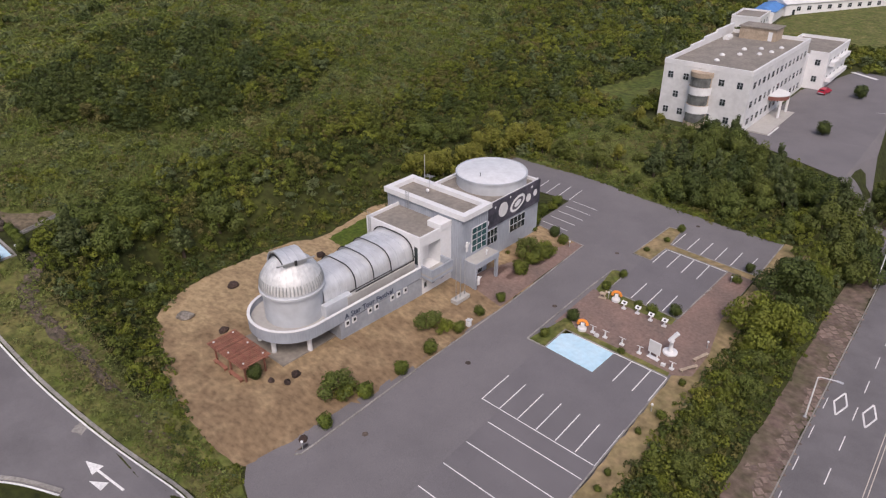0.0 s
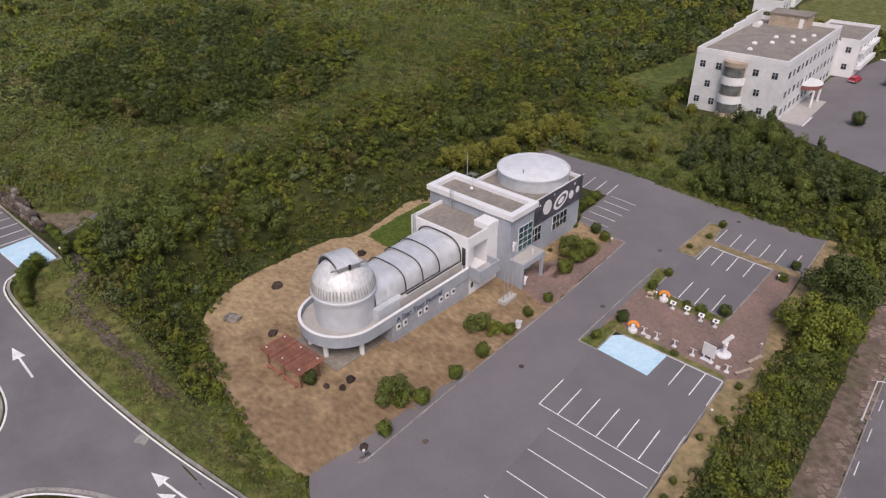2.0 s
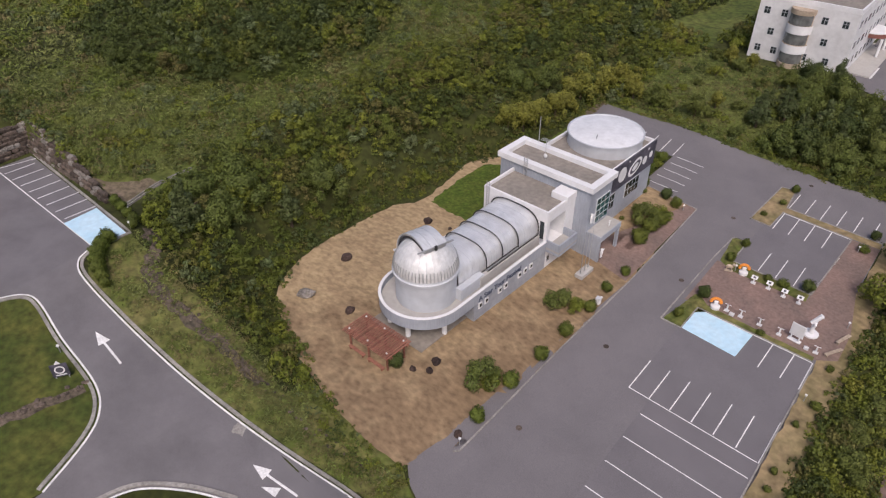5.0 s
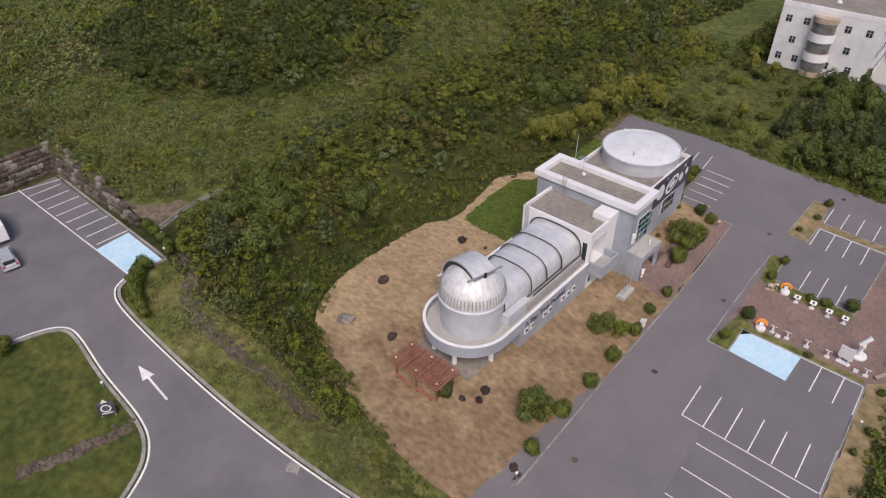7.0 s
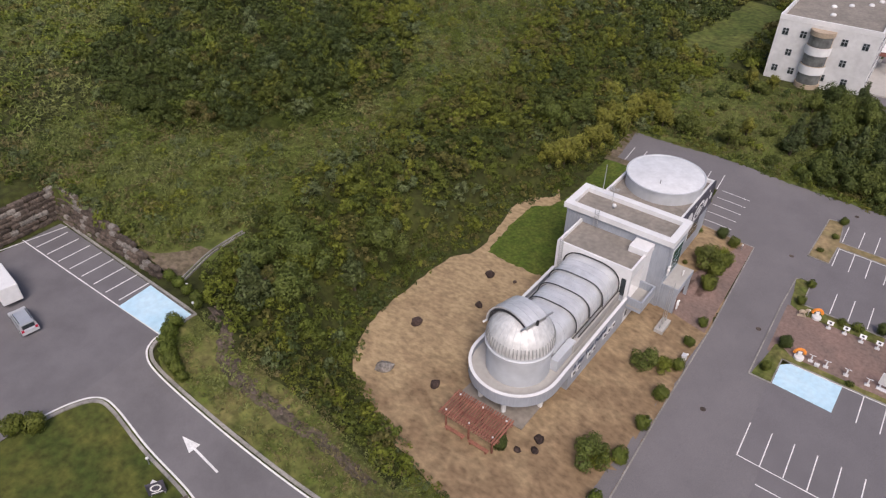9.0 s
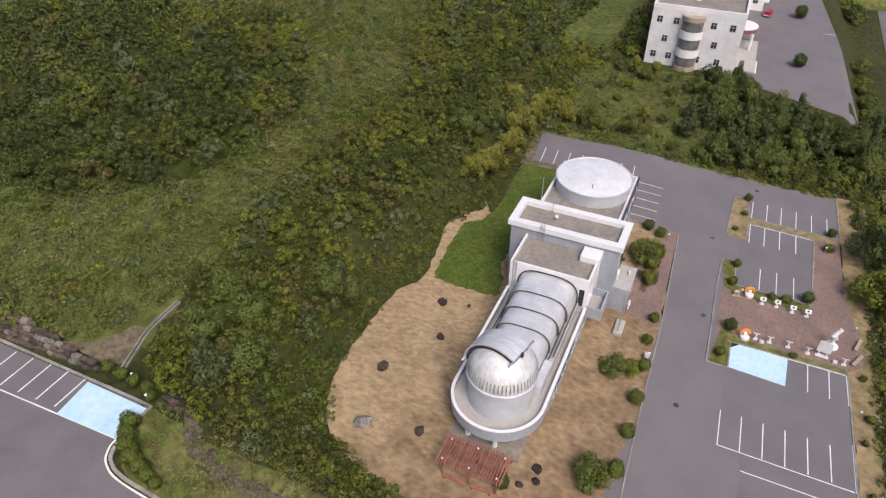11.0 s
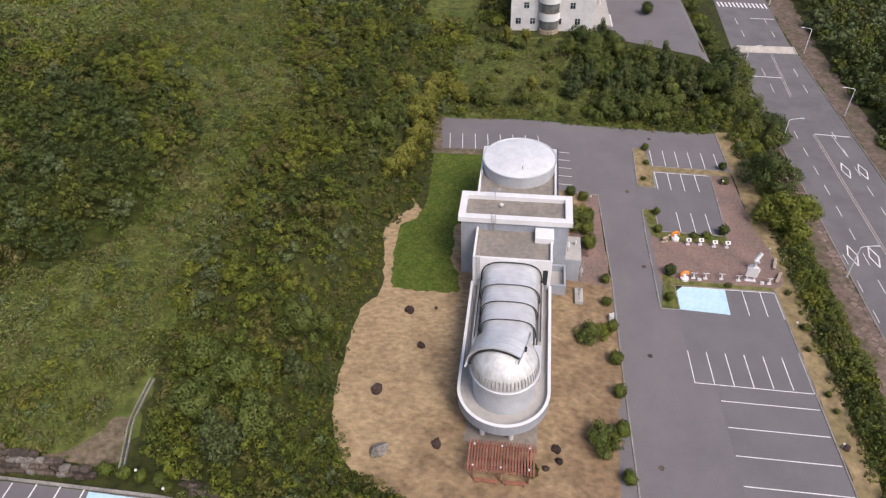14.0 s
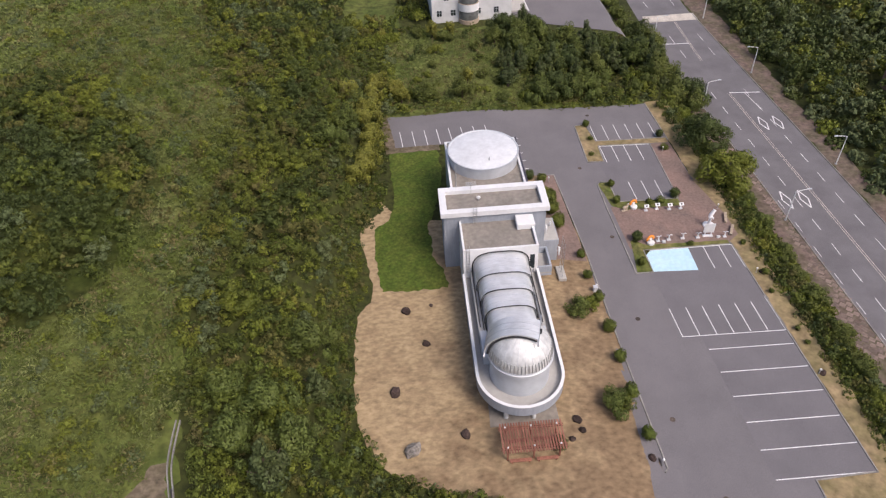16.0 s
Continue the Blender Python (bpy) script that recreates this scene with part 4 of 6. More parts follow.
def spot(v, z, rv, rz, tilt=0.0, material="white", hole=0.0):
    bm = bmesh.new()
    pts = [(math.cos(a) * rv, math.sin(a) * rz) for a in np.linspace(0, 2 * math.pi, 25)[:-1]]
    c, s = math.cos(tilt), math.sin(tilt)
    ring = [(v + p * c - q * s, z + p * s + q * c) for p, q in pts]
    a, b = [bm.verts.new((6.21, y, h)) for y, h in ring], [bm.verts.new((6.24, y, h)) for y, h in ring]
    bm.faces.new(b)
    for i in range(24):
        bm.faces.new((a[i], a[(i + 1) % 24], b[(i + 1) % 24], b[i]))
    bmesh.ops.recalc_face_normals(bm, faces=bm.faces[:])
    if hole:
        bmesh.ops.translate(bm, verts=bm.verts[:], vec=(0.01 * hole, 0, 0))
    part("planet", bm, M[material], mural)


spot(8.4, 8.0, 1.15, 1.2, 0, "offwhite")
spot(12.1, 7.8, 2.0, 1.15, 0.35, "white")
spot(12.1, 7.8, 1.5, 0.75, 0.35, "mural", 1)
spot(12.1, 7.8, 0.9, 0.45, 0.35, "white", 2)
spot(4.5, 7.0, 0.45, 0.5)
spot(3.4, 8.2, 0.3, 0.32, 0, "orange")
spot(15.0, 7.7, 0.65, 0.7)
spot(16.8, 8.0, 0.5, 0.55)
spot(15.8, 9.3, 0.2, 0.2)
spot(10.1, 9.5, 0.15, 0.15)
spot(6.4, 9.0, 0.18, 0.18)
facade_window(obs, 5.96, 4.0, 7.4, 2.9, 5.4, 4, 2, "darkglass")
facade_window(obs, 5.96, 10.6, 14.6, 2.9, 5.4, 4, 2, "darkglass")
facade_window(obs, 5.96, 3.1, 3.8, 0.2, 5.4, 1, 3, "darkglass")

# entrance porch
porch = part("porch_roof", boxed(7.5, -2.5, 3.4, 9.9, 2.9, 4.3, 0.03), M["bluegrey"], obs)
part("porch_cover", boxed(7.6, -2.4, 4.3, 9.8, 2.8, 4.35), M["concrete"], porch)
part("porch_wall", boxed(7.5, -2.45, 0, 9.8, -2.1, 3.4), M["bluegrey"], porch)
part("porch_post", boxed(9.4, 2.4, 0, 9.8, 2.85, 3.4), M["bluegrey"], porch)
door = part("entrance_door", boxed(7.5, -1.4, 0.5, 7.58, 1.8, 3.2), M["white"], porch)
for k in range(3):
    part("pane", boxed(7.56, -1.3 + 1.04 * k, 0.6, 7.62, -0.36 + 1.04 * k, 3.1), M["darkglass"], door)
# pole and aerials on the roofs
part("mast", rod(bmesh.new(), (-5.2, 3.1, 9.5), (-5.2, 3.1, 15.5), 0.06), M["steel"], obs)
aerial = part("aerial", rod(bmesh.new(), (-3.1, 1.9, 10.7), (-3.1, 1.9, 13.2), 0.04), M["steel"], obs)
for k in range(4):
    part("aerial_rod", rod(bmesh.new(), (-3.9, 1.5 + 0.25 * k, 12.9), (-2.3, 1.5 + 0.25 * k, 13.0), 0.03), M["steel"], aerial)
part("dish", ball(bmesh.new(), (-2.1, 0.4, 11.4), 0.32, 2, (1, 0.6, 1)), M["white"], aerial)
part("dish_post", rod(bmesh.new(), (-2.1, 0.4, 10.75), (-2.1, 0.4, 11.4), 0.05), M["steel"], aerial)


def words(text, m, size, material, parent, name="lettering"):
    cu = bpy.data.curves.new(name, "FONT")
    cu.body, cu.size, cu.extrude = text, size, 0.04
    cu.align_x = "CENTER"
    tmp = bpy.data.objects.new(name, cu)
    scene.collection.objects.link(tmp)
    bpy.context.view_layer.update()
    me2 = bpy.data.meshes.new_from_object(tmp.evaluated_get(bpy.context.evaluated_depsgraph_get()))
    bpy.data.objects.remove(tmp)
    me2.materials.append(material)
    ob = new(name, me2)
    ob.parent = parent
    ob.matrix_basis = m
    return ob


words("A Star Tour Festival", Matrix.Translation((R0 + 0.04, -19.0, 3.75)) @ Matrix(((0, 0, 1, 0), (1, 0, 0, 0), (0, 1, 0, 0), (0, 0, 0, 1))), 1.05, M["navy"], obs)

# ---- the white building to the north ----
FB = pose(-15.3, 82.2, 3.2, 0, 0, -0.5)
white_house = thing("office_building", FB, "white three storey office building with a flat roof", "building")
part("wall", boxed(-9.8, 0, -1.5, 9.8, 42, 12.9), M["offwhite"], white_house)
part("flat_roof", boxed(-9.4, 0.4, 12.9, 9.4, 41.6, 12.95), M["roof"], white_house)
for a in ((-9.85, -0.05, 9.85, 0.35), (-9.85, 41.65, 9.85, 42.05), (-9.85, 0.35, -9.45, 41.65), (9.45, 0.35, 9.85, 41.65)):
    part("parapet", boxed(*a[:2], 12.8, *a[2:], 13.8), M["white"], white_house)


def sash(parent, m, w=1.3, h=1.5):
    win = part("window", boxed(-w / 2, -0.06, -h / 2, w / 2, 0.02, h / 2), M["rim"], parent, at=m)
    for i in (-1, 1):
        for lo, hi in ((-h / 2 + 0.07, h * 0.08), (h * 0.14, h / 2 - 0.07)):
            part("pane", boxed(min(i * 0.05, i * (w / 2 - 0.08)), -0.09, lo, max(i * 0.05, i * (w / 2 - 0.08)), -0.05, hi), M["darkglass"], win)


for z in (2.4, 6.2, 10.4):
    for x in ((-8.0, -4.4, 3.6, 7.6) if z > 9 else (-6.2, 4.6) if z > 5 else (-8.0, -4.6, 1.6, 6.0)):
        sash(white_house, Matrix.Translation((x, 0, z)))
for z in (2.4, 6.2, 10.4):
    for k in range(13):
        sash(white_house, Matrix.Translation((9.8, 2.4 + 3.1 * k, z)) @ pose(0, 0, 0, 0, 0, 90), 1.2 if k % 2 else 1.7)
bay = part("bay", lathe([(0, -1.5), (2.5, -1.5), (2.5, 1.0), (2.3, 1.0), (2.3, 3.2), (2.5, 3.2), (2.5, 5.0), (2.3, 5.0), (2.3, 7.3), (2.5, 7.3), (2.5, 9.0), (2.3, 9.0), (2.3, 11.2), (2.5, 11.2), (2.5, 12.2), (0, 12.2)], 24, 180, 360, centre=(-0.8, 0)), M["tan"], white_house, "rounded bay with tan bands")
for z0 in (1.05, 5.05, 9.05):
    part("bay_glass", lathe([(2.34, z0), (2.34, z0 + 2.2)], 10, 195, 345, centre=(-0.8, 0)), M["bayglass"], bay)
for z0 in (3.2, 7.3):
    part("bay_band", lathe([(2.54, z0), (2.54, z0 + 1.75)], 24, 180, 360, centre=(-0.8, 0)), M["white"], bay)
part("penthouse", boxed(-6.0, 36, 12.9, 3.0, 42, 15.8), M["tan"], white_house)
part("penthouse_roof", boxed(-6.3, 35.7, 15.8, 3.3, 42.3, 16.1), M["roof"], white_house)
part("penthouse_door", boxed(1.2, 35.9, 13, 2.2, 36.02, 15.2), M["white"], white_house)
for y0, y1, z in ((14, 22, 14.3), (22, 30, 14.9), (30, 42, 15.4)):
    part("stepped_parapet", boxed(-9.9, y0, 13.8, -9.4, y1, z), M["white"], white_house)
part("roof_tank", rod(bmesh.new(), (-7.5, 31, 13.3), (-7.5, 34, 13.3), 0.8, 0.8, 14), M["offwhite"], white_house)
for x, y in ((-2, 14), (1, 17), (4.5, 20), (0, 23), (3, 26), (6, 24), (-1, 8), (6.5, 30)):
    part("roof_vent", lathe([(0.0, 12.95), (0.6, 12.95), (0.6, 13.2), (0.3, 13.45), (0, 13.5)], 12, centre=(x, y)), M["offwhite"], white_house)
part("wing", boxed(2.0, 45, -1.5, 14.4, 66, 9.5), M["white"], white_house)
part("wing_link", boxed(-2, 42, -1.5, 9.7, 45, 9.45), M["white"], white_house)
part("wing_roof", boxed(2.4, 45.4, 9.5, 14.0, 65.6, 9.54), M["roof"], white_house)
for a in ((9.8, 44.95, 14.45, 45.3), (14.1, 45.3, 14.45, 66), (2.0, 65.7, 14.1, 66), (2.0, 45.3, 2.3, 65.7)):
    part("parapet", boxed(*a[:2], 9.4, *a[2:], 10.3), M["white"], white_house)
for z in (3.4, 7.6):
    sash(white_house, Matrix.Translation((12.1, 45, z)))
    for k in range(5):
        sash(white_house, Matrix.Translation((14.4, 47.5 + 3.8 * k, z)) @ pose(0, 0, 0, 0, 0, 90))
steps = part("entrance_steps", boxed(9.8, 3, -1.0, 14.5, 38, 0.35), M["concrete"], white_house)
for k in range(3):
    part("step", boxed(14.5, 3, -1.0, 14.9 + 0.4 * k, 38, 0.1 - 0.15 * k), M["offwhite"], steps)
canopy = part("entrance_canopy", lathe([(0, 4.2), (3.6, 4.2), (3.6, 5.1), (0, 5.1)], 20, -90, 90, centre=(9.8, 19)), M["fascia"], white_house, "curved entrance canopy with a red brown fascia")
part("canopy_top", lathe([(0, 5.1), (3.65, 5.1), (3.65, 5.3), (0, 5.3)], 20, -90, 90, centre=(9.8, 19)), M["white"], canopy)
for y in (16, 22):
    part("canopy_column", rod(bmesh.new(), (12.6, y, 0.3), (12.6, y, 4.2), 0.28), M["white"], canopy)
for y0, y1, z in ((47, 52, 6.6), (54, 64, 6.6), (47, 64, 2.6)):
    part("balcony", boxed(14.4, y0, z, 15.6, y1, z + 1.1), M["white"], white_house)
shed = thing("long_house", pose(-34.5, 221, 5.5, 0, 0, 58), "long white single storey building with a pale sheet roof", "building")
part("wall", boxed(-3, 0, 0, 78, 10, 4.4), M["white"], shed)
bm = prism([(0, 0), (11, 0), (5.5, 2.2)], -3.6, 78.6)
part("roof", bm, M["offwhite"], shed, at=Matrix(((0, 0, 1, 0), (1, 0, 0, -0.5), (0, 1, 0, 4.4), (0, 0, 0, 1))))
for k in range(15):
    sash(shed, Matrix.Translation((3 + 4.9 * k, 0, 2.5)), 1.9, 1.6)
part("door", boxed(0.2, -0.08, 0, 1.4, 0.02, 2.3), M["darkglass"], shed)
annex = thing("annex", pose(-40.0, 186, 5.2, 0, 0, 5), "low white annex with a blue sheet roof", "building")
part("wall", boxed(-5, 0, 0, 4.4, 16, 4.0), M["white"], annex)
part("flat_roof", boxed(-4.6, 0.4, 4.0, 4.0, 15.6, 4.05), M["roof"], annex)
for a in ((-5.1, -0.1, 4.5, 0.3), (-5.1, 15.7, 4.5, 16.1), (-5.1, 0.3, -4.7, 15.7), (4.1, 0.3, 4.5, 15.7)):
    part("parapet", boxed(*a[:2], 3.9, *a[2:], 4.6), M["white"], annex)
part("hall", boxed(-1.6, 16.1, 0, 5.6, 36, 4.0), M["white"], annex)
part("sheet_roof", prism([(0, 0), (8.2, 0), (4.1, 1.2)], 16.0, 36.4), M["blueroof"], annex, "blue corrugated sheet roof", at=Matrix(((1, 0, 0, -2.1), (0, 0, 1, 0), (0, 1, 0, 4.0), (0, 0, 0, 1))))
for k in range(3):
    sash(annex, Matrix.Translation((4.4, 3 + 4.5 * k, 2.2)) @ pose(0, 0, 0, 0, 0, 90))
cottage = thing("house", pose(77.5, 40, -4.4, 0, 0, 12), "brown brick house among trees", "house")
part("wall", boxed(-5, -5, 0, 6, 8, 5.2), M["brick"], cottage)
part("roof", boxed(-5.3, -5.3, 5.2, 6.3, 8.3, 5.6), M["roof"], cottage)
for k in range(3):
    sash(cottage, Matrix.Translation((-3 + 3 * k, -5, 2.8)))
    sash(cottage, Matrix.Translation((-5, -3 + 3.5 * k, 2.8)) @ pose(0, 0, 0, 0, 0, -90))

# ---- plants that stand alone ----
prng = np.random.default_rng(5)


def crown_mesh(name, lobes, per, size, key, seed):
    """A crown of leaf sprays over several uneven lobes: (x, y, z, radius, height)."""
    r = np.random.default_rng(seed)
    sets = []
    for x, y, z, rad, hgt in lobes:
        n = int(per * rad * hgt)
        d = r.normal(0, 1, (n, 3))
        d /= np.linalg.norm(d, axis=1)[:, None]
        k = r.uniform(0.78, 1.05, n) * (1 + 0.2 * np.sin(4 * d[:, 0] + seed) * np.cos(5 * d[:, 2]))
        c = np.stack([x + d[:, 0] * rad * k, y + d[:, 1] * rad * k, np.maximum(0.04, z + d[:, 2] * hgt * k)], axis=1)
        sets.append(leaves(r, c, d, np.full(n, size)))
    return sprays(name, np.concatenate(sets), M[key])


def trunk_mesh(height, r0, limbs, seed):
    rnd = random.Random(seed)
    bm = bmesh.new()
    rod(bm, (0, 0, -0.25), (0.05, 0.03, height), r0, r0 * 0.45, 8)
    for i in range(limbs):
        a = 2 * math.pi * i / limbs + rnd.uniform(-0.4, 0.4)
        z = height * rnd.uniform(0.35, 0.8)
        rod(bm, (0, 0, z), (math.cos(a) * height * 0.35, math.sin(a) * height * 0.35, z + height * 0.3), r0 * 0.45, r0 * 0.15, 5)
    return mesh_of("trunk", bm, M["bark"])


def lobes_pine(r, h, n, seed):
    """Uneven tiers of boughs that narrow to the tip."""
    rnd = random.Random(seed)
    out = [(0, 0, h * 0.9, r * 0.22, h * 0.14)]
    for i in range(n):
        k = (i + 0.5) / n
        reach = r * (1.02 - 0.85 * k)
        for j in range(5):
            a = 2.4 * i + 2 * math.pi * j / 5 + rnd.uniform(-0.4, 0.4)
            q = reach * rnd.uniform(0.35, 0.8)
            out.append((math.cos(a) * q, math.sin(a) * q, h * (0.22 + 0.62 * k) + rnd.uniform(-0.3, 0.3), reach * rnd.uniform(0.28, 0.5), h * rnd.uniform(0.06, 0.12)))
    return out


def lobes_loose(r, h, n, seed):
    """A broken crown of many unequal clumps."""
    rnd = random.Random(seed)
    out = [(0, 0, h * 0.5, r * 0.55, h * 0.36)]
    for i in range(n):
        a, q = rnd.uniform(0, 2 * math.pi), r * rnd.uniform(0.2, 0.95)
        z = h * (0.9 - 0.55 * q / r) * rnd.uniform(0.6, 1.1)
        s = rnd.uniform(0.16, 0.4)
        out.append((math.cos(a) * q, math.sin(a) * q, z, r * s, h * s * rnd.uniform(0.5, 0.8)))
    return out


def lobes_round(r, h, n, seed, spread=0.55):
    rnd = random.Random(seed)
    out = [(0, 0, h * 0.55, r * 0.8, h * 0.45)]
    for i in range(n):
        a = 2 * math.pi * i / n + rnd.uniform(-0.5, 0.5)
        out.append((math.cos(a) * r * spread, math.sin(a) * r * spread, h * rnd.uniform(0.35, 0.75), r * rnd.uniform(0.35, 0.6), h * rnd.uniform(0.22, 0.36)))
    return out


KINDS = {}


def plant(kind, x, y, scale=1.0, turn=None, at=None):
    """A tree or bush of a kind, built once and then copied."""
    name, label, category, r, h, n, per, size, key, trunk, group, seed = PLANTS[kind]
    m = Matrix.Translation((x, y, float(land(x, y)))) @ pose(0, 0, 0, 0, 0, (x * 37 + y * 53) % 360) @ Matrix.Scale(scale, 4)
    if kind not in KINDS:
        t = thing(name, Matrix.Identity(4), label, category, group)
        share("trunk", trunk_mesh(trunk, 0.04 + 0.035 * h, 5, seed), t, Matrix.Identity(4))
        share("crown", crown_mesh(name + "_crown", (lobes_pine(r, h, n, seed) if kind == "pine" else lobes_loose(r, h, n, seed) if name in ("tree", "leafy_bush") else lobes_round(r, h, n, seed, 0.3)), per, size, key, seed), t, Matrix.Identity(4))
        KINDS[kind] = t
        t.matrix_basis = m
        return t
    c = copy_thing(KINDS[kind], Matrix.Identity(4))
    c.matrix_basis = m
    return c


PLANTS = {
    "ball": ("clipped_shrub", "rounded clipped evergreen shrub on dry turf", "shrub", 0.95, 1.55, 7, 900, 0.085, "leaf_mid", 0.8, "clipped shrubs", 1),
    "ball_dark": ("clipped_shrub", "dark green rounded shrub on dry turf", "shrub", 1.2, 2.0, 8, 800, 0.09, "leaf_dark", 1.0, "clipped shrubs", 2),
    "bush": ("leafy_bush", "loose leafy green bush on the yard", "bush", 1.8, 2.7, 22, 420, 0.10, "leaf_tree", 1.5, "leafy bushes", 3),
    "bush_light": ("leafy_bush", "yellow green leafy bush beside the drive", "bush", 1.6, 1.9, 20, 480, 0.10, "leaf_light", 1.0, "leafy bushes", 4),
    "tree": ("tree", "broad dark green tree at the edge of the verge", "tree", 3.3, 5.0, 28, 240, 0.14, "leaf_dark", 3.0, "trees by the road", 5),
    "tree_light": ("tree", "broad yellow green tree at the edge of the verge", "tree", 3.3, 4.6, 28, 240, 0.14, "leaf_light", 2.8, "trees by the road", 6),
    "pine": ("tree", "dark pine tree in the northern wood", "tree", 2.4, 6.4, 6, 420, 0.14, "leaf_pine", 4.5, "trees of the wood", 7),
    "oak": ("tree", "green broadleaf tree in the northern wood", "tree", 2.7, 5.0, 26, 240, 0.14, "leaf_tree", 3.5, "trees of the wood", 8),
    "sapling": ("tree", "slim yellowing tree at the edge of the wood", "tree", 1.7, 4.2, 18, 330, 0.12, "leaf_gold", 2.8, "trees of the wood", 9),
    "low": ("low_bush", "low olive green bush in the dry grass", "bush", 0.7, 0.8, 5, 1000, 0.07, "leaf_mid", 0.4, "low bushes", 10),
}
for k, x, y, s in (("ball", -10.3, -35.2, 1.0), ("ball", -10.1, -23.0, 1.0), ("ball", -10.0, -17.6, 1.05), ("ball", -9.9, -11.8, 0.95), ("ball", -10.2, -7.0, 0.85), ("ball", -10.0, -2.2, 0.8),
                   ("ball", -10.4, -28.8, 1.1), ("bush", -13.4, -30.8, 1.2), ("bush_light", -11.8, -30.0, 1.0), ("bush", -13.2, -14.1, 1.05), ("bush_light", -11.6, -13.2, 0.95),
                   ("ball_dark", -21.6, -35.9, 1.0), ("ball", -11.9, 5.6, 1.35), ("ball", -12.0, 9.0, 1.3), ("bush", -14.3, 10.6, 1.25), ("bush_light", -12.6, 13.4, 1.1), ("ball", -11.6, 12.2, 1.2), ("bush_light", -12.4, 10.6, 0.8),
                   ("ball_dark", -14.0, 18.8, 0.95), ("ball", -11.9, 18.0, 0.95), ("low", -17.3, 17.6, 1.1), ("low", -16.4, 8.6, 0.8),
                   ("ball_dark", 0.1, 0.7, 0.95), ("ball", -0.9, -4.9, 0.75), ("ball", 0.2, 15.6, 0.7), ("ball", -0.2, 10.9, 0.75), ("ball", 1.0, 35.6, 0.75), ("low", 0.6, 30.6, 1.1), ("low", -0.6, 25.4, 1.0),
                   ("ball_dark", 14.3, 30.3, 0.8), ("low", 13.7, 25.9, 1.6), ("ball_dark", 10.3, 11.2, 0.95), ("low", 5.4, 10.0, 1.2), ("low", 7.4, 10.1, 1.5), ("low", 8.4, -1.3, 1.0),
                   ("low", 17.3, -9.0, 1.3), ("low", 16.8, -23.0, 0.8), ("ball", 16.9, -2.0, 0.5), ("ball", 16.4, -13.0, 0.45), ("ball", 16.6, -20.5, 0.45),
                   ("tree", 21.0, 26.2, 1.45), ("tree_light", 21.1, 14.9, 1.45), ("tree", 23.0, 33.5, 0.75), ("tree_light", 22.6, 38.5, 0.6), ("bush", 22.2, 8.0, 1.1), ("bush_light", 20.4, 9.8, 0.9),
                   ("bush", 22.8, 3.4, 1.0), ("bush_light", 21.4, -1.0, 0.8), ("bush", 22.6, -4.6, 1.1), ("bush", 21.6, -10, 0.9), ("bush", 22.4, -14.5, 1.15), ("bush_light", 21.2, -18, 0.8), ("bush", 22.4, -22, 1.1),
                   ("bush", 21.6, -28, 1.1), ("bush_light", 21.0, -33, 1.0), ("bush", 22.5, -38, 1.2),
                   ("ball", -19.4, 21.2, 1.1), ("ball", -19.6, 23.6, 1.15), ("bush_light", -19.6, 26.0, 0.8), ("ball", -19.5, 28.4, 1.1), ("ball", -18.2, 19.6, 0.9), ("ball_dark", 8.5, 92.7, 1.6), ("ball_dark", 8.9, 125.5, 1.7), ("bush", 24.0, 84, 1.5), ("bush", 25.0, 92, 1.6), ("bush", 24.6, 100, 1.5), ("bush_light", 25.2, 107, 1.4), ("bush", 25.5, 115, 1.6)):
    plant(k, x, y, s * (1.18 if k == "ball" and y < 60 else 1.0))
wood = random.Random(4)
for i in range(185):
    x, y = wood.uniform(-38, 22), wood.uniform(46.5, 77)
    if y > 76 - 0.5 * max(0, x + 6) * (x > -6):
        continue
    dense_here = x > -12 + wood.uniform(-6, 6)
    if not dense_here and wood.random() < 0.86:
        continue
    if x > 12 and y > 60:
        continue
    plant(wood.choice(["pine", "oak", "oak", "pine", "bush", "bush_light", "tree"]) if x > -14 else wood.choice(["sapling", "oak", "bush", "bush_light"]), x, y, wood.uniform(0.6, 1.2))
for x, y, k in ((-42, 30, "sapling"), (-43, 36, "sapling"), (-42.5, 24, "sapling"), (-43.5, 41, "oak"), (-41, 47, "sapling"), (-44.5, 18, "sapling"), (-36, 49, "sapling"), (-30, 48, "oak"), (-45.5, 45, "sapling"),
                (-46, 33, "oak"), (-40, 52, "sapling"), (-52, -36, "oak"), (-55, -31, "oak"), (-50, -27, "pine"), (-58, -36, "oak"), (-54, -40, "pine"), (-60, -29, "oak"), (-51, -20, "oak"), (-49, 26, "oak"), (-41.5, 33, "sapling"), (-42.2, 39.5, "sapling"), (-43.2, 21, "sapling"), (-41.3, 44, "sapling"), (23.5, 47, "oak"), (25.5, 51, "pine"), (23.0, 54, "oak"), (26.5, 56, "oak"), (27.5, 48, "tree"), (24.5, 59, "pine"),
                (27.0, 44, "oak"), (19.5, 50, "oak"), (20.5, 56, "pine"), (27.0, 75, "oak"), (26.5, 79, "tree"), (28.0, 72, "oak")):
    plant(k, x, y, (1.25 if k == "sapling" else 1.0) + 0.35 * ((x * 7.3) % 1))
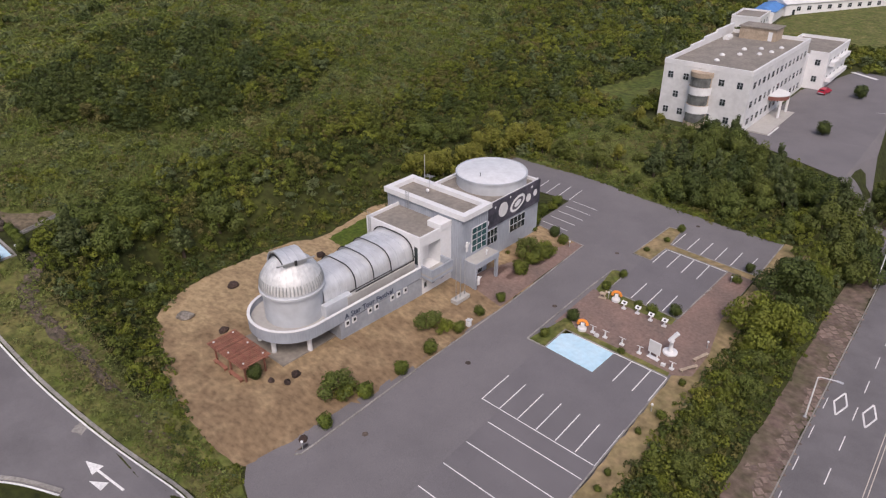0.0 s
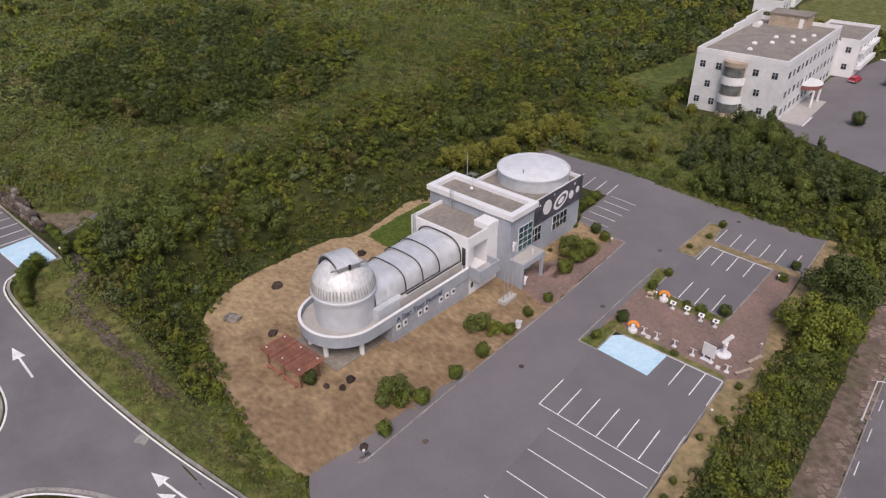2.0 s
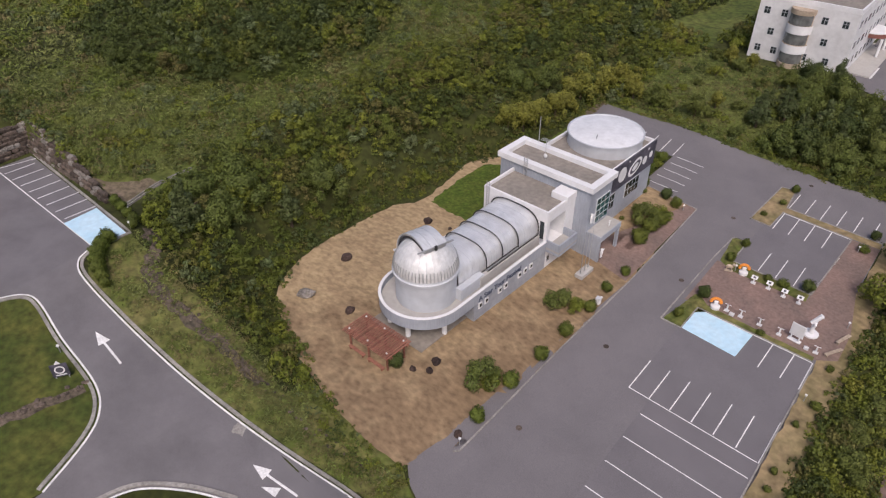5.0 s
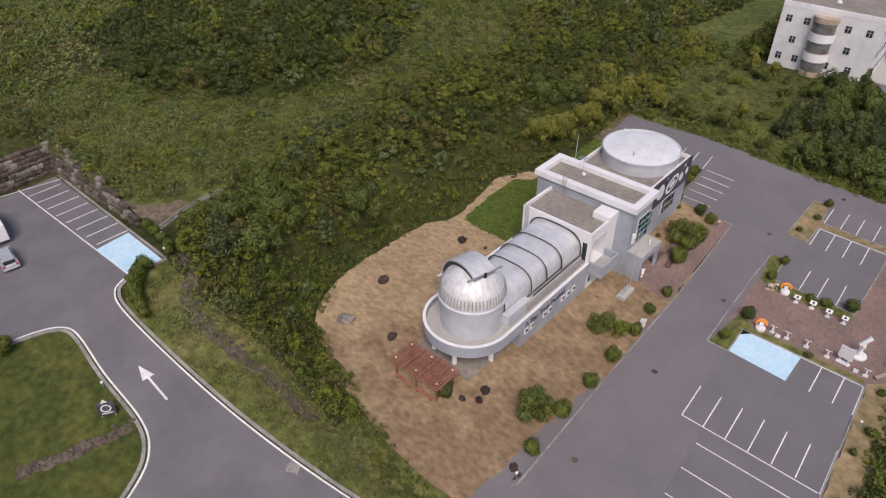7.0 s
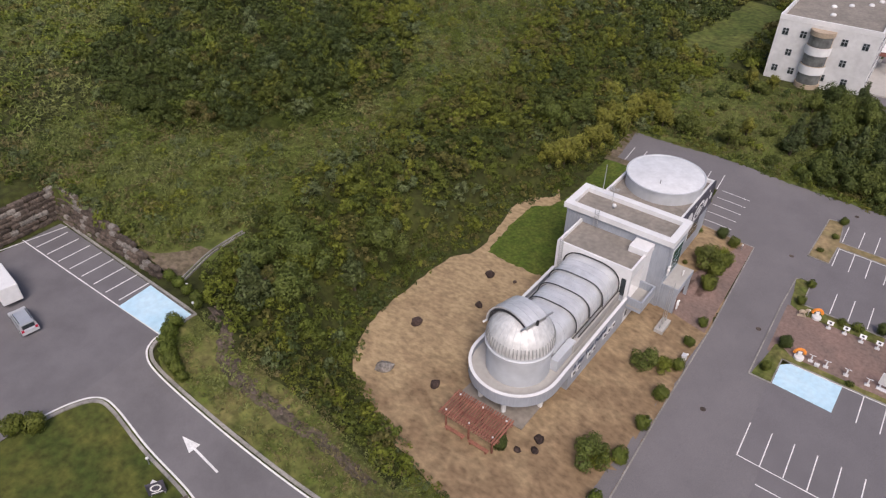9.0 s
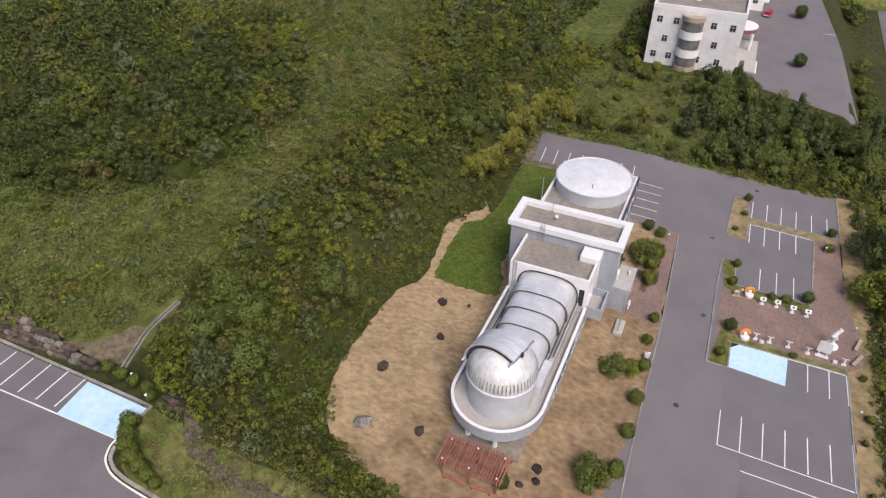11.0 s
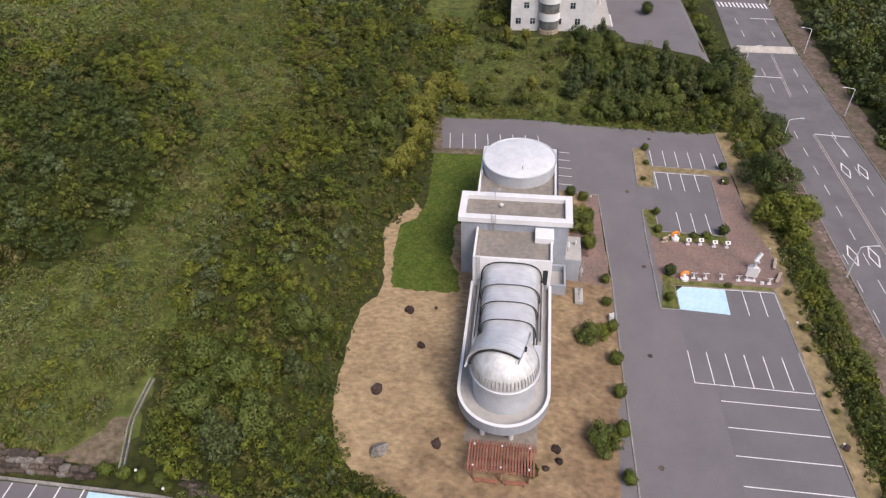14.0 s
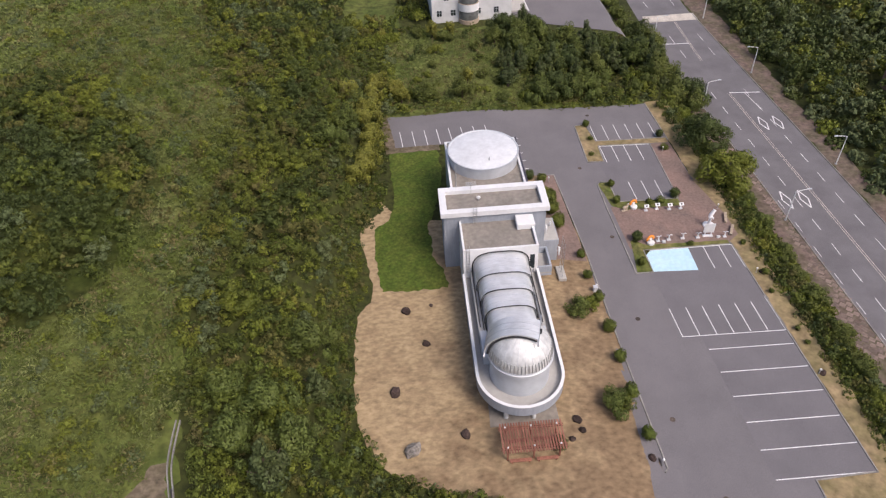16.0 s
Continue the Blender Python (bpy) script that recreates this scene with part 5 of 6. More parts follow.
# clipped hedges by the western car park
for x, y, s in ((-57.0, -48.8, 1.3), (-56.4, -50.0, 1.3), (-55.5, -51.0, 1.35), (-54.4, -51.8, 1.3), (-53.2, -52.3, 1.25), (-52.0, -52.7, 1.1), (-50.9, -53.0, 0.9), (-64.5, -43.8, 1.0), (-62.6, -44.0, 1.0), (-60.8, -44.2, 0.9), (-58.6, -44.6, 1.0), (-57.6, -45.2, 0.8),
                (-56.3, -65.6, 1.4), (-57.4, -67.0, 1.5)):
    plant("ball", x, y, s)


# ---- rocks ----
def rock_mesh(r, seed, key):
    bm = bmesh.new()
    ball(bm, (0, 0, 0), r, 2, (1.15, 0.9, 0.75))
    for v in bm.verts:
        v.co *= 1 + 0.35 * noise.noise(v.co * (1.6 / r) + Vector((seed * 3.1, 0, 0)))
        v.co.z = max(v.co.z, -0.25 * r)
    return mesh_of("rock", bm, M[key])


ROCKS = [rock_mesh(0.6, s, "boulder") for s in range(3)] + [rock_mesh(0.6, 9, "palerock")]
for x, y, s, k in ((-38.3, -10.9, 1.2, 0), (-36.0, -17.6, 0.95, 1), (-40.7, -25.4, 1.35, 2), (-32.5, -32.7, 1.1, 1), (-39.1, -34.1, 1.6, 3), (-18.5, -32.3, 1.0, 0), (-18.2, -33.9, 0.8, 1), (-10.7, -38.0, 0.9, 2), (-19.8, -35.0, 0.7, 1),
                   (-34.6, -10.2, 0.5, 0), (17.0, -8.6, 0.8, 2), (16.2, -28.2, 0.9, 1)):
    ob = new("boulder", ROCKS[k])
    ob.matrix_basis = Matrix.Translation((x, y, float(land(x, y)) + 0.12 * s)) @ pose(0, 0, 0, 0, 0, (x * 91) % 360) @ Matrix.Scale(s, 4)
    tagged(ob, "pale grey boulder on the dry turf" if k == 3 else "dark lava boulder on the dry turf", "boulder", "yard boulders")
# stone edging and loose stones on the bank, and the dry stone wall of the western car park
stone_rnd = random.Random(9)
STONES = [rock_mesh(0.5, 20 + s, "rock") for s in range(4)]
PALES = [rock_mesh(0.5, 30 + s, "palerock") for s in range(3)]
edging = thing("stone_edging", (-40, -48, float(land(-40, -48))), "line of rough lava stones down the grassy bank", "stone edging", kind="structure")
for a, b, n in (((-57.0, -43.4), (-52.5, -45.6), 16), ((-52.5, -45.6), (-50.3, -48.2), 14), ((-50.3, -48.2), (-44.5, -49.3), 22), ((-44.5, -49.3), (-36, -48.8), 22), ((-36, -48.8), (-24, -48.6), 20), ((-24, -48.6), (-15, -47.4), 18)):
    for i in range(n):
        k = (i + stone_rnd.random()) / n
        x, y = a[0] + (b[0] - a[0]) * k + stone_rnd.gauss(0, 0.6), a[1] + (b[1] - a[1]) * k + stone_rnd.gauss(0, 0.5)
        s = stone_rnd.uniform(0.25, 0.85) * (0.7 if x > -36 else 1)
        share("stone", stone_rnd.choice(STONES), edging, Matrix.Translation((x + 40, y + 48, float(land(x, y) - land(-40, -48)) - 0.05)) @ pose(0, 0, 0, 20 * stone_rnd.random(), 0, 360 * stone_rnd.random()) @ Matrix.Scale(s, 4))
DITCH = rounded([(-57.0, -43.4), (-52.5, -45.6), (-50.3, -48.2), (-44.5, -49.3), (-36, -48.8), (-29, -48.8)])
l, r = ribbon(DITCH, 1.5)
surface("stony_strip", ragged(l + r[::-1], 0.8, 0.3, 15), M["stony"], 0.09, "strip of dark stony earth down the bank", "earth", 0.8)
l, r = ribbon([(-40.1, -61.8), (-40.6, -64.5), (-41.5, -67.8), (-42.8, -71.5)], 1.3)
surface("stony_strip", ragged(l + r[::-1], 0.7, 0.25, 16), M["stony"], 0.09, "strip of dark stony earth across the lawn", "earth", 0.8)
stone_wall = thing("retaining_wall", (-80, -44, 10.4), "dry stone retaining wall of dark lava blocks", "retaining wall", kind="structure")
BLOCKS = []
for s in range(5):
    bm = boxed(-0.5, -0.35, -0.3, 0.5, 0.35, 0.3, 0.12)
    for q in bm.verts:
        q.co *= 1 + 0.22 * noise.noise(q.co * 1.7 + Vector((s * 5.0, 1, 2)))
    BLOCKS.append(mesh_of("stone", bm, M["rock" if s < 4 else "palerock"]))
run = [((-88.0, -59.0), (-88.0, -42.8), 4.0, 4.2, (-1, 0)), ((-89.6, -44.4), (-72.5, -44.3), 4.2, 2.2, (0, 1)), ((-72.5, -44.3), (-65.0, -44.4), 2.2, 0.6, (0, 1))]
for a, b, h0, h1, back in run:
    long = math.hypot(b[0] - a[0], b[1] - a[1])
    n = int(long / 0.98)
    for row in range(7):
        for i in range(n):
            k = (i + 0.5 * (row % 2) + 0.2 * stone_rnd.random()) / n
            if row * 0.56 > h0 + (h1 - h0) * k - 0.2:
                continue
            lean = row * 0.3
            x, y = a[0] + (b[0] - a[0]) * k + back[0] * lean, a[1] + (b[1] - a[1]) * k + back[1] * lean
            share("stone", stone_rnd.choice(BLOCKS), stone_wall, Matrix.Translation((x + 80, y + 44, 0.28 + row * 0.56 + stone_rnd.uniform(-0.06, 0.06)))
                  @ pose(0, 0, 0, stone_rnd.uniform(-10, 10), stone_rnd.uniform(-8, 8), (90 if back[0] else 0) + stone_rnd.uniform(-12, 12)) @ Matrix.Scale(stone_rnd.uniform(0.9, 1.2), 4))
lawn_edge = thing("stone_edging", (-44, -64, float(land(-44, -64))), "low line of lava stones on the inner lawn", "stone edging", kind="structure")
for i in range(34):
    k = i / 33
    x, y = -40.2 - 2.4 * k + stone_rnd.gauss(0, 0.3), -61.4 - 9.5 * k + stone_rnd.gauss(0, 0.25)
    share("stone", stone_rnd.choice(STONES), lawn_edge, Matrix.Translation((x + 44, y + 64, float(land(x, y) - land(-44, -64)) + 0.1)) @ pose(0, 0, 0, 0, 0, 360 * stone_rnd.random()) @ Matrix.Scale(stone_rnd.uniform(0.25, 0.6), 4))
# open concrete drain on the slope
drain_line = rounded([(-64.9, -31.8), (-64.9, -37), (-64.2, -40.5), (-63.5, -43.4)])
l, r = ribbon(drain_line, 0.42)
drain = tagged(part("drain_wall", strip(l, 0.12, 0, 0.3), M["kerb"]), "narrow open concrete drain down the slope", "drain", kind="structure")
part("drain_wall", strip(r, 0.12, 0, 0.3), M["kerb"], drain)
# bed coloured near black for the shade between the drain walls
part("drain_bed", strip(drain_line, 0.5, 0.05), M["shadefill"], drain)
surface("bare_earth", ragged([(-72, -43.4), (-64.2, -43.3), (-65.2, -37), (-66.6, -37.5), (-68.5, -41.2)], 0.8, 0.3, 6), M["earth"], 0.07, "bare eroded earth above the wall", "earth", 1)


# ---- pergola ----
pergola = thing("pergola", pose(-24.9, -35.5, float(land(-24.9, -35.5)), 0, 0, -2), "red brown timber pergola with benches", "pergola")
post_mesh = mesh_of("post", boxed(-0.1, -0.1, -0.1, 0.1, 0.1, 2.45, 0.015), M["wood"])
cap_mesh = mesh_of("post_cap", ball(bmesh.new(), (0, 0, 2.72), 0.13, 1), M["white"])
for x in (-3.1, 0, 3.1):
    for y in (-1.35, 1.35):
        p = share("post", post_mesh, pergola, Matrix.Translation((x, y, 0)))
        share("cap", cap_mesh, p, Matrix.Identity(4))
for y in (-1.35, 1.35):
    for dy in (-0.13, 0.13):
        part("beam", boxed(-3.9, y + dy - 0.04, 2.3, 3.9, y + dy + 0.04, 2.48), M["wood"], pergola)
slat = mesh_of("slat", boxed(-0.095, -2.0, 2.48, 0.095, 2.0, 2.58, 0.01), M["wood"])
for k in range(23):
    share("slat", slat, pergola, Matrix.Translation((-3.63 + 0.33 * k, 0, 0)))
bench = mesh_of("bench", box(box(box(bmesh.new(), -1.3, -0.22, 0.4, 1.3, 0.22, 0.47, 0.01), -1.1, -0.18, 0, -0.95, 0.18, 0.4), 0.95, -0.18, 0, 1.1, 0.18, 0.4), M["wood"])
for x, y in ((-1.6, -1.75), (1.6, -1.75), (-1.6, 0.9), (1.6, 0.9)):
    share("bench", bench, pergola, Matrix.Translation((x, y, 0)))
pale_bench = bench.copy()
pale_bench.materials[0] = M["tan"]
for i, (x, y, t) in enumerate(((16.7, 4.4, 70), (16.4, 1.2, 60))):
    ob = new("bench", pale_bench)
    ob.matrix_basis = Matrix.Translation((x, y, float(land(x, y)) + 0.06)) @ pose(0, 0, 0, 0, 0, t)
    tagged(ob, "weathered timber bench beside the plaza", "bench", "plaza benches")


# ---- plaza furniture ----
def on(x, y, lift=0.0, turn=0.0):
    return Matrix.Translation((x, y, float(land(x, y)) + lift)) @ pose(0, 0, 0, 0, 0, turn)


lectern = thing("information_lectern", on(4.1, 8.0, 0.06, 0), "white information lectern on a small foot", "lectern", "information lecterns")
part("foot", boxed(-0.3, -0.22, 0, 0.3, 0.22, 0.18, 0.02), M["offwhite"], lectern)
part("stem", boxed(-0.09, -0.06, 0.18, 0.09, 0.06, 0.95), M["white"], lectern)
part("board", boxed(-0.4, -0.28, -0.03, 0.4, 0.28, 0.03, 0.01), M["white"], lectern, at=Matrix.Translation((0, -0.05, 1.05)) @ pose(0, 0, 0, 35))
part("print", boxed(-0.16, -0.14, 0.03, 0.16, 0.14, 0.036), M["mural"], lectern, at=Matrix.Translation((0, -0.05, 1.05)) @ pose(0, 0, 0, 35))
for x, y in ((6.1, 8.2), (8.2, 7.9), (10.2, 7.9), (3.5, 0.1), (5.3, 0.2), (7.7, 0.3), (10.2, 0.2), (14.7, 0.0)):
    copy_thing(lectern, on(x, y, 0.06, 0 if y > 4 else 180))


def arch_seat(x, y):
    t = thing("photo_seat", on(x, y, 0.06, 20), "orange hooded seat on a white round base", "seat", "photo seats")
    part("base", lathe([(0, 0), (0.62, 0), (0.62, 0.35), (0.5, 0.42), (0, 0.42)], 16), M["offwhite"], t)
    part("seat_back", boxed(-0.25, 0.05, 0.42, 0.25, 0.3, 1.0, 0.05), M["white"], t)
    bm = tube([(0.62 * math.cos(a), 0.25, 0.75 + 0.62 * math.sin(a)) for a in np.linspace(-0.1, math.pi + 0.1, 12)], 0.2, 8)
    part("hood", bm, M["orange"], t)


arch_seat(2.3, 9.1)
arch_seat(2.1, -0.3)
rider = thing("spring_figure", on(0.5, 8.4, 0.06, 15), "tan and white animal shaped photo board", "play figure")
bm = ball(bmesh.new(), (0, 0, 0.75), 0.42, 2, (1.2, 0.5, 0.8))
for x in (-0.3, 0.3):
    rod(bm, (x, 0, 0.1), (x, 0, 0.7), 0.09)
ball(bm, (0.5, 0, 1.15), 0.24, 2, (1, 0.7, 1))
box(bm, -0.55, -0.25, 0, 0.55, 0.25, 0.12)
part("figure", bm, M["tan"], rider)
for x, y, w in ((4.3, -0.3, 0.3), (13.6, -0.1, 0.28)):
    t = thing("marker_stone", on(x, y, 0.06), "small white marker block in the grass", "marker", "marker blocks")
    part("block", boxed(-w, -w * 0.7, 0, w, w * 0.7, 0.4, 0.04), M["offwhite"], t)
sign = thing("display_board", on(12.0, 0.5, 0.06, -8), "white display board on two short posts", "display board")
part("panel", boxed(-0.85, -0.05, 0.75, 0.85, 0.05, 2.6, 0.02), M["white"], sign)
part("face", boxed(-0.75, -0.065, 0.85, 0.75, -0.055, 2.5), M["offwhite"], sign)
for x in (-0.5, 0.5):
    part("post", boxed(x - 0.07, -0.06, 0.1, x + 0.07, 0.06, 0.8), M["white"], sign)
part("foot", boxed(-0.8, -0.3, 0, 0.8, 0.3, 0.14, 0.02), M["offwhite"], sign)
scope = thing("telescope_monument", on(13.2, 3.0, 0.07, 25), "white sculpted telescope on a round base", "monument")
part("base", lathe([(0, 0), (0.95, 0), (0.95, 0.22), (0.8, 0.3), (0, 0.3)], 24), M["white"], scope)
part("pier", lathe([(0.36, 0.3), (0.25, 1.0), (0.24, 1.8), (0.34, 2.0), (0, 2.1)], 18), M["white"], scope)
part("tube", rod(bmesh.new(), (-0.35, 0, 1.85), (0.55, 0, 3.15), 0.26, 0.3, 18), M["white"], scope)
part("finder", rod(bmesh.new(), (-0.1, 0.33, 2.2), (0.3, 0.33, 2.8), 0.08, 0.08, 10), M["offwhite"], scope)
part("counterweight", rod(bmesh.new(), (0, -0.2, 2.0), (0, -0.6, 1.85), 0.16, 0.16, 12), M["white"], scope)


def bollard(x, y, h=0.9, lift=0.04):
    t = thing("bollard_light", on(x, y, lift), "short post light with a white globe", "bollard light", "bollard lights")
    part("post", rod(bmesh.new(), (0, 0, 0), (0, 0, h), 0.06, 0.05, 8), M["steel"], t)
    part("globe", ball(bmesh.new(), (0, 0, h + 0.12), 0.16, 2), M["white"], t)


for x, y in ((-9.75, -38.9), (-9.6, -9.6), (16.5, 7.2), (15.6, -28.3), (13.2, 25.2), (-10.6, 17.9), (16.0, -8.7), (1.2, 8.9)):
    bollard(x, y)
box_post = thing("post_box", on(-9.85, -9.9, 0.03), "small white utility box on the kerb", "utility box")
part("body", boxed(-0.28, -0.28, 0, 0.28, 0.28, 0.95, 0.04), M["white"], box_post)
part("cap", boxed(-0.33, -0.33, 0.95, 0.33, 0.33, 1.05, 0.02), M["rim"], box_post)
plinth = thing("flag_plinth", on(-14.2, -6.2, 0.02, -2), "pale concrete plinth with three short pole sockets", "plinth")
part("block", boxed(-0.6, -1.45, 0, 0.6, 1.45, 0.6, 0.04), M["concrete"], plinth)
for y in (-0.95, 0, 0.95):
    part("socket", rod(bmesh.new(), (0, y, 0.6), (0, y, 1.1), 0.1, 0.08, 8), M["steel"], plinth)
    part("flagpole", rod(bmesh.new(), (0, y, 1.1), (0, y, 7.2), 0.045, 0.03, 8), M["steel"], plinth)
# white figures fixed to the front
for (u, v, w), h in (((7.62, -2.1, 5.6), 1.6), ((8.9, 0.8, 4.35), 0.9), ((9.95, -2.2, 1.0), 1.5)):
    bm = ball(bmesh.new(), (0, 0, h * 0.86), h * 0.13, 2)
    ball(bm, (0, 0, h * 0.55), h * 0.2, 2, (0.7, 0.9, 1.3))
    rod(bm, (0, 0.08 * h, 0), (0, 0.05 * h, h * 0.4), h * 0.07)
    rod(bm, (0, -0.08 * h, 0), (0, -0.05 * h, h * 0.4), h * 0.07)
    rod(bm, (0, 0.15 * h, h * 0.6), (0.05, 0.36 * h, h * 0.8), h * 0.05)
    ob = part("white_ornament", bm, M["white"], at=B @ Matrix.Translation((u + 0.2, v, w)))
    tagged(ob, "small white sculpted ornament fixed to the entrance front", "ornament", "entrance ornaments")


# ---- street lamps ----
def street_lamp(x, y, turn, h=6.2, arm=2.0):
    t = thing("street_lamp", on(x, y, 0.05, turn), "white steel street lamp with a bent arm", "street lamp", "street lamps")
    part("pole", rod(bmesh.new(), (0, 0, 0), (0, 0, h), 0.11, 0.07, 10), M["white"], t)
    part("arm", tube([(0, 0, h - 0.1), (0.35, 0, h + 0.15), (arm, 0, h + 0.4)], 0.055, 8), M["white"], t)
    part("lamp_head", boxed(arm - 0.1, -0.14, h + 0.32, arm + 0.65, 0.14, h + 0.48, 0.04), M["rim"], t)
    part("base_plate", boxed(-0.2, -0.2, 0, 0.2, 0.2, 0.08), M["steel"], t)


for x, y, turn in ((29.6, 6.7, 0), (29.9, 45.0, 0), (30.4, 78, 0), (46.9, 58.2, 180), (47.6, 88.6, 180), (46.8, 21, 180), (29.6, -32, 0), (47.6, 120, 180)):
    street_lamp(x, y, turn)


# ---- vehicles ----
def vehicle(name, m, paint, length, width, height, label, van=False):
    t = thing(name, m, label, "car")
    bm = bmesh.new()
    L, Wd = length / 2, width / 2
    side = [(-L, 0.35), (-L, 0.85), (-L + 0.1, 1.0), (-L * 0.92, height * 0.98), (-L * 0.8, height), (L * 0.25, height), (L * 0.52, 1.02), (L * 0.95, 0.85), (L, 0.6), (L, 0.35)]
    prev = None
    for y in (-Wd, -Wd * 0.86, Wd * 0.86, Wd):
        k = 0.93 if abs(y) == Wd else 1.0
        row = [bm.verts.new((x, y if z < 1.05 else y * 0.86, z * (k if z > 1.05 else 1))) for x, z in side]
        if prev:
            for i in range(len(side)):
                j = (i + 1) % len(side)
                bm.faces.new((prev[i], prev[j], row[j], row[i]))
            bm.faces.new(row) if y == Wd else None
        else:
            bm.faces.new(row[::-1])
        prev = row
    bmesh.ops.recalc_face_normals(bm, faces=bm.faces[:])
    part("body", bm, paint, t)
    part("rear_window", boxed(-L * 0.965, -Wd * 0.7, 1.05, -L * 0.935, Wd * 0.7, height * 0.9), M["darkglass"], t)
    part("windscreen", boxed(-0.03, -Wd * 0.72, -0.02, 0.03, Wd * 0.72, height * 0.42), M["darkglass"], t, at=Matrix.Translation((L * 0.5, 0, 1.05)) @ pose(0, 0, 0, 0, -42))
    for s in (-1, 1):
        part("side_window", boxed(-L * 0.82, s * Wd * 0.88 - 0.03, 1.08, L * 0.34, s * Wd * 0.88 + 0.03, height * 0.88), M["darkglass"], t)
        part("tail_light", boxed(-L - 0.02, s * Wd * 0.78 - 0.14, 0.75, -L + 0.1, s * Wd * 0.78 + 0.14, 1.0), M["red"], t)
        part("headlight", boxed(L - 0.12, s * Wd * 0.72 - 0.18, 0.62, L + 0.01, s * Wd * 0.72 + 0.18, 0.78), M["white"], t)
        part("roof_rail", boxed(-L * 0.75, s * Wd * 0.72 - 0.03, height, L * 0.2, s * Wd * 0.72 + 0.03, height + 0.05), M["dark"], t)
        for x in (-L * 0.6, L * 0.62):
            w = part("wheel", rod(bmesh.new(), (x, s * (Wd - 0.2), 0.33), (x, s * (Wd + 0.02), 0.33), 0.33, 0.33, 18), M["dark"], t)
            part("rim", rod(bmesh.new(), (x, s * (Wd + 0.0), 0.33), (x, s * (Wd + 0.04), 0.33), 0.2, 0.2, 12), M["steel"], w)
    part("bumper", boxed(-L - 0.05, -Wd * 0.9, 0.38, -L + 0.05, Wd * 0.9, 0.62, 0.03), M["rim"], t)
    return t


vehicle("car", on(-71.2, -58.5, 0.04, 170), M["silvercar"], 4.6, 1.85, 1.7, "silver estate car parked on the asphalt")
vehicle("car", on(1.0, 124.6, 0.07, 80), M["red"], 4.2, 1.75, 1.5, "small red car parked beside the white building")
van = thing("white_van", on(-78.4, -56.9, 0.04, 170), "white box van parked on the asphalt", "van")
part("box", boxed(-3.4, -1.1, 0.6, 2.0, 1.1, 2.9, 0.06), M["white"], van)
part("cab", boxed(2.05, -1.0, 0.5, 3.7, 1.0, 2.2, 0.12), M["white"], van)
part("windscreen", boxed(3.66, -0.85, 1.3, 3.74, 0.85, 2.05), M["darkglass"], van)
for x in (-2.2, 2.6):
    for s in (-1, 1):
        part("wheel", rod(bmesh.new(), (x, s * 0.8, 0.36), (x, s * 1.08, 0.36), 0.36, 0.36, 16), M["dark"], van)
# small sign board on the inner lawn
stand = thing("sign_board", on(-42.6, -62.6, 0.05, 58), "dark sign board with a pale round emblem", "sign")
part("panel", boxed(-0.8, -0.06, 0.25, 0.8, 0.06, 1.9, 0.02), M["mural"], stand)
bm = lathe([(0.36, -0.005), (0.5, -0.005), (0.5, 0.005), (0.36, 0.005)], 24)
part("emblem", bm, M["white"], stand, at=Matrix.Translation((0, -0.075, 1.15)) @ pose(0, 0, 0, 90))
part("text_bar", boxed(-0.5, -0.075, 0.42, 0.5, -0.065, 0.55), M["white"], stand)
for x in (-0.6, 0.6):
    part("leg", boxed(x - 0.06, -0.05, -0.1, x + 0.06, 0.05, 0.3), M["steel"], stand)
part("finial", prism([(-0.3, 0), (0.3, 0), (0, 0.45)], -0.03, 0.03), M["white"], stand, at=Matrix.Translation((0, 0, 1.9)) @ pose(0, 0, 0, 90))
bollard(-45.7, -61.2, 0.8)
bollard(-61.6, -43.6, 0.8)
bollard(-57.8, -45.6, 0.8)

# ---- plants ----
rng = np.random.default_rng(11)
LEAVES = ("leaf_dark", "leaf_mid", "leaf_light", "leaf_yellow", "leaf_olive", "leaf_grey")
MEADOW = [(-63.5, -46), (-65, -28), (-66.5, -16), (-67.5, 0), (-66.5, 16), (-66.5, 38), (-73, 66), (-80, 90), (-90, 118), (-112, 150), (-156, 103), (-179, 51), (-212, 14), (-230, -46)]
THICKET = [(-105, -26), (-124, -14), (-148, 12), (-158, 32), (-157, 44), (-126, 42), (-104, 46), (-89, 40.5), (-81, 28), (-74.5, 16), (-74, 4), (-76, -6), (-79.5, -14), (-85, -20), (-90, -25)]


def open_grass(x, y):
    """How far a spot is open grass (1) or scrub (0)."""
    return smooth(4.0, -5.0, outside(x, y, MEADOW) + 9 * (field(x, y, 5, 8) - 0.5)) * (1 - thicket(x, y))


def thicket(x, y):
    """How far a spot lies in the dark thicket on the hillside."""
    return smooth(1.2, -1.2, outside(x, y, THICKET) + 5 * (field(x, y, 6, 12) - 0.5))


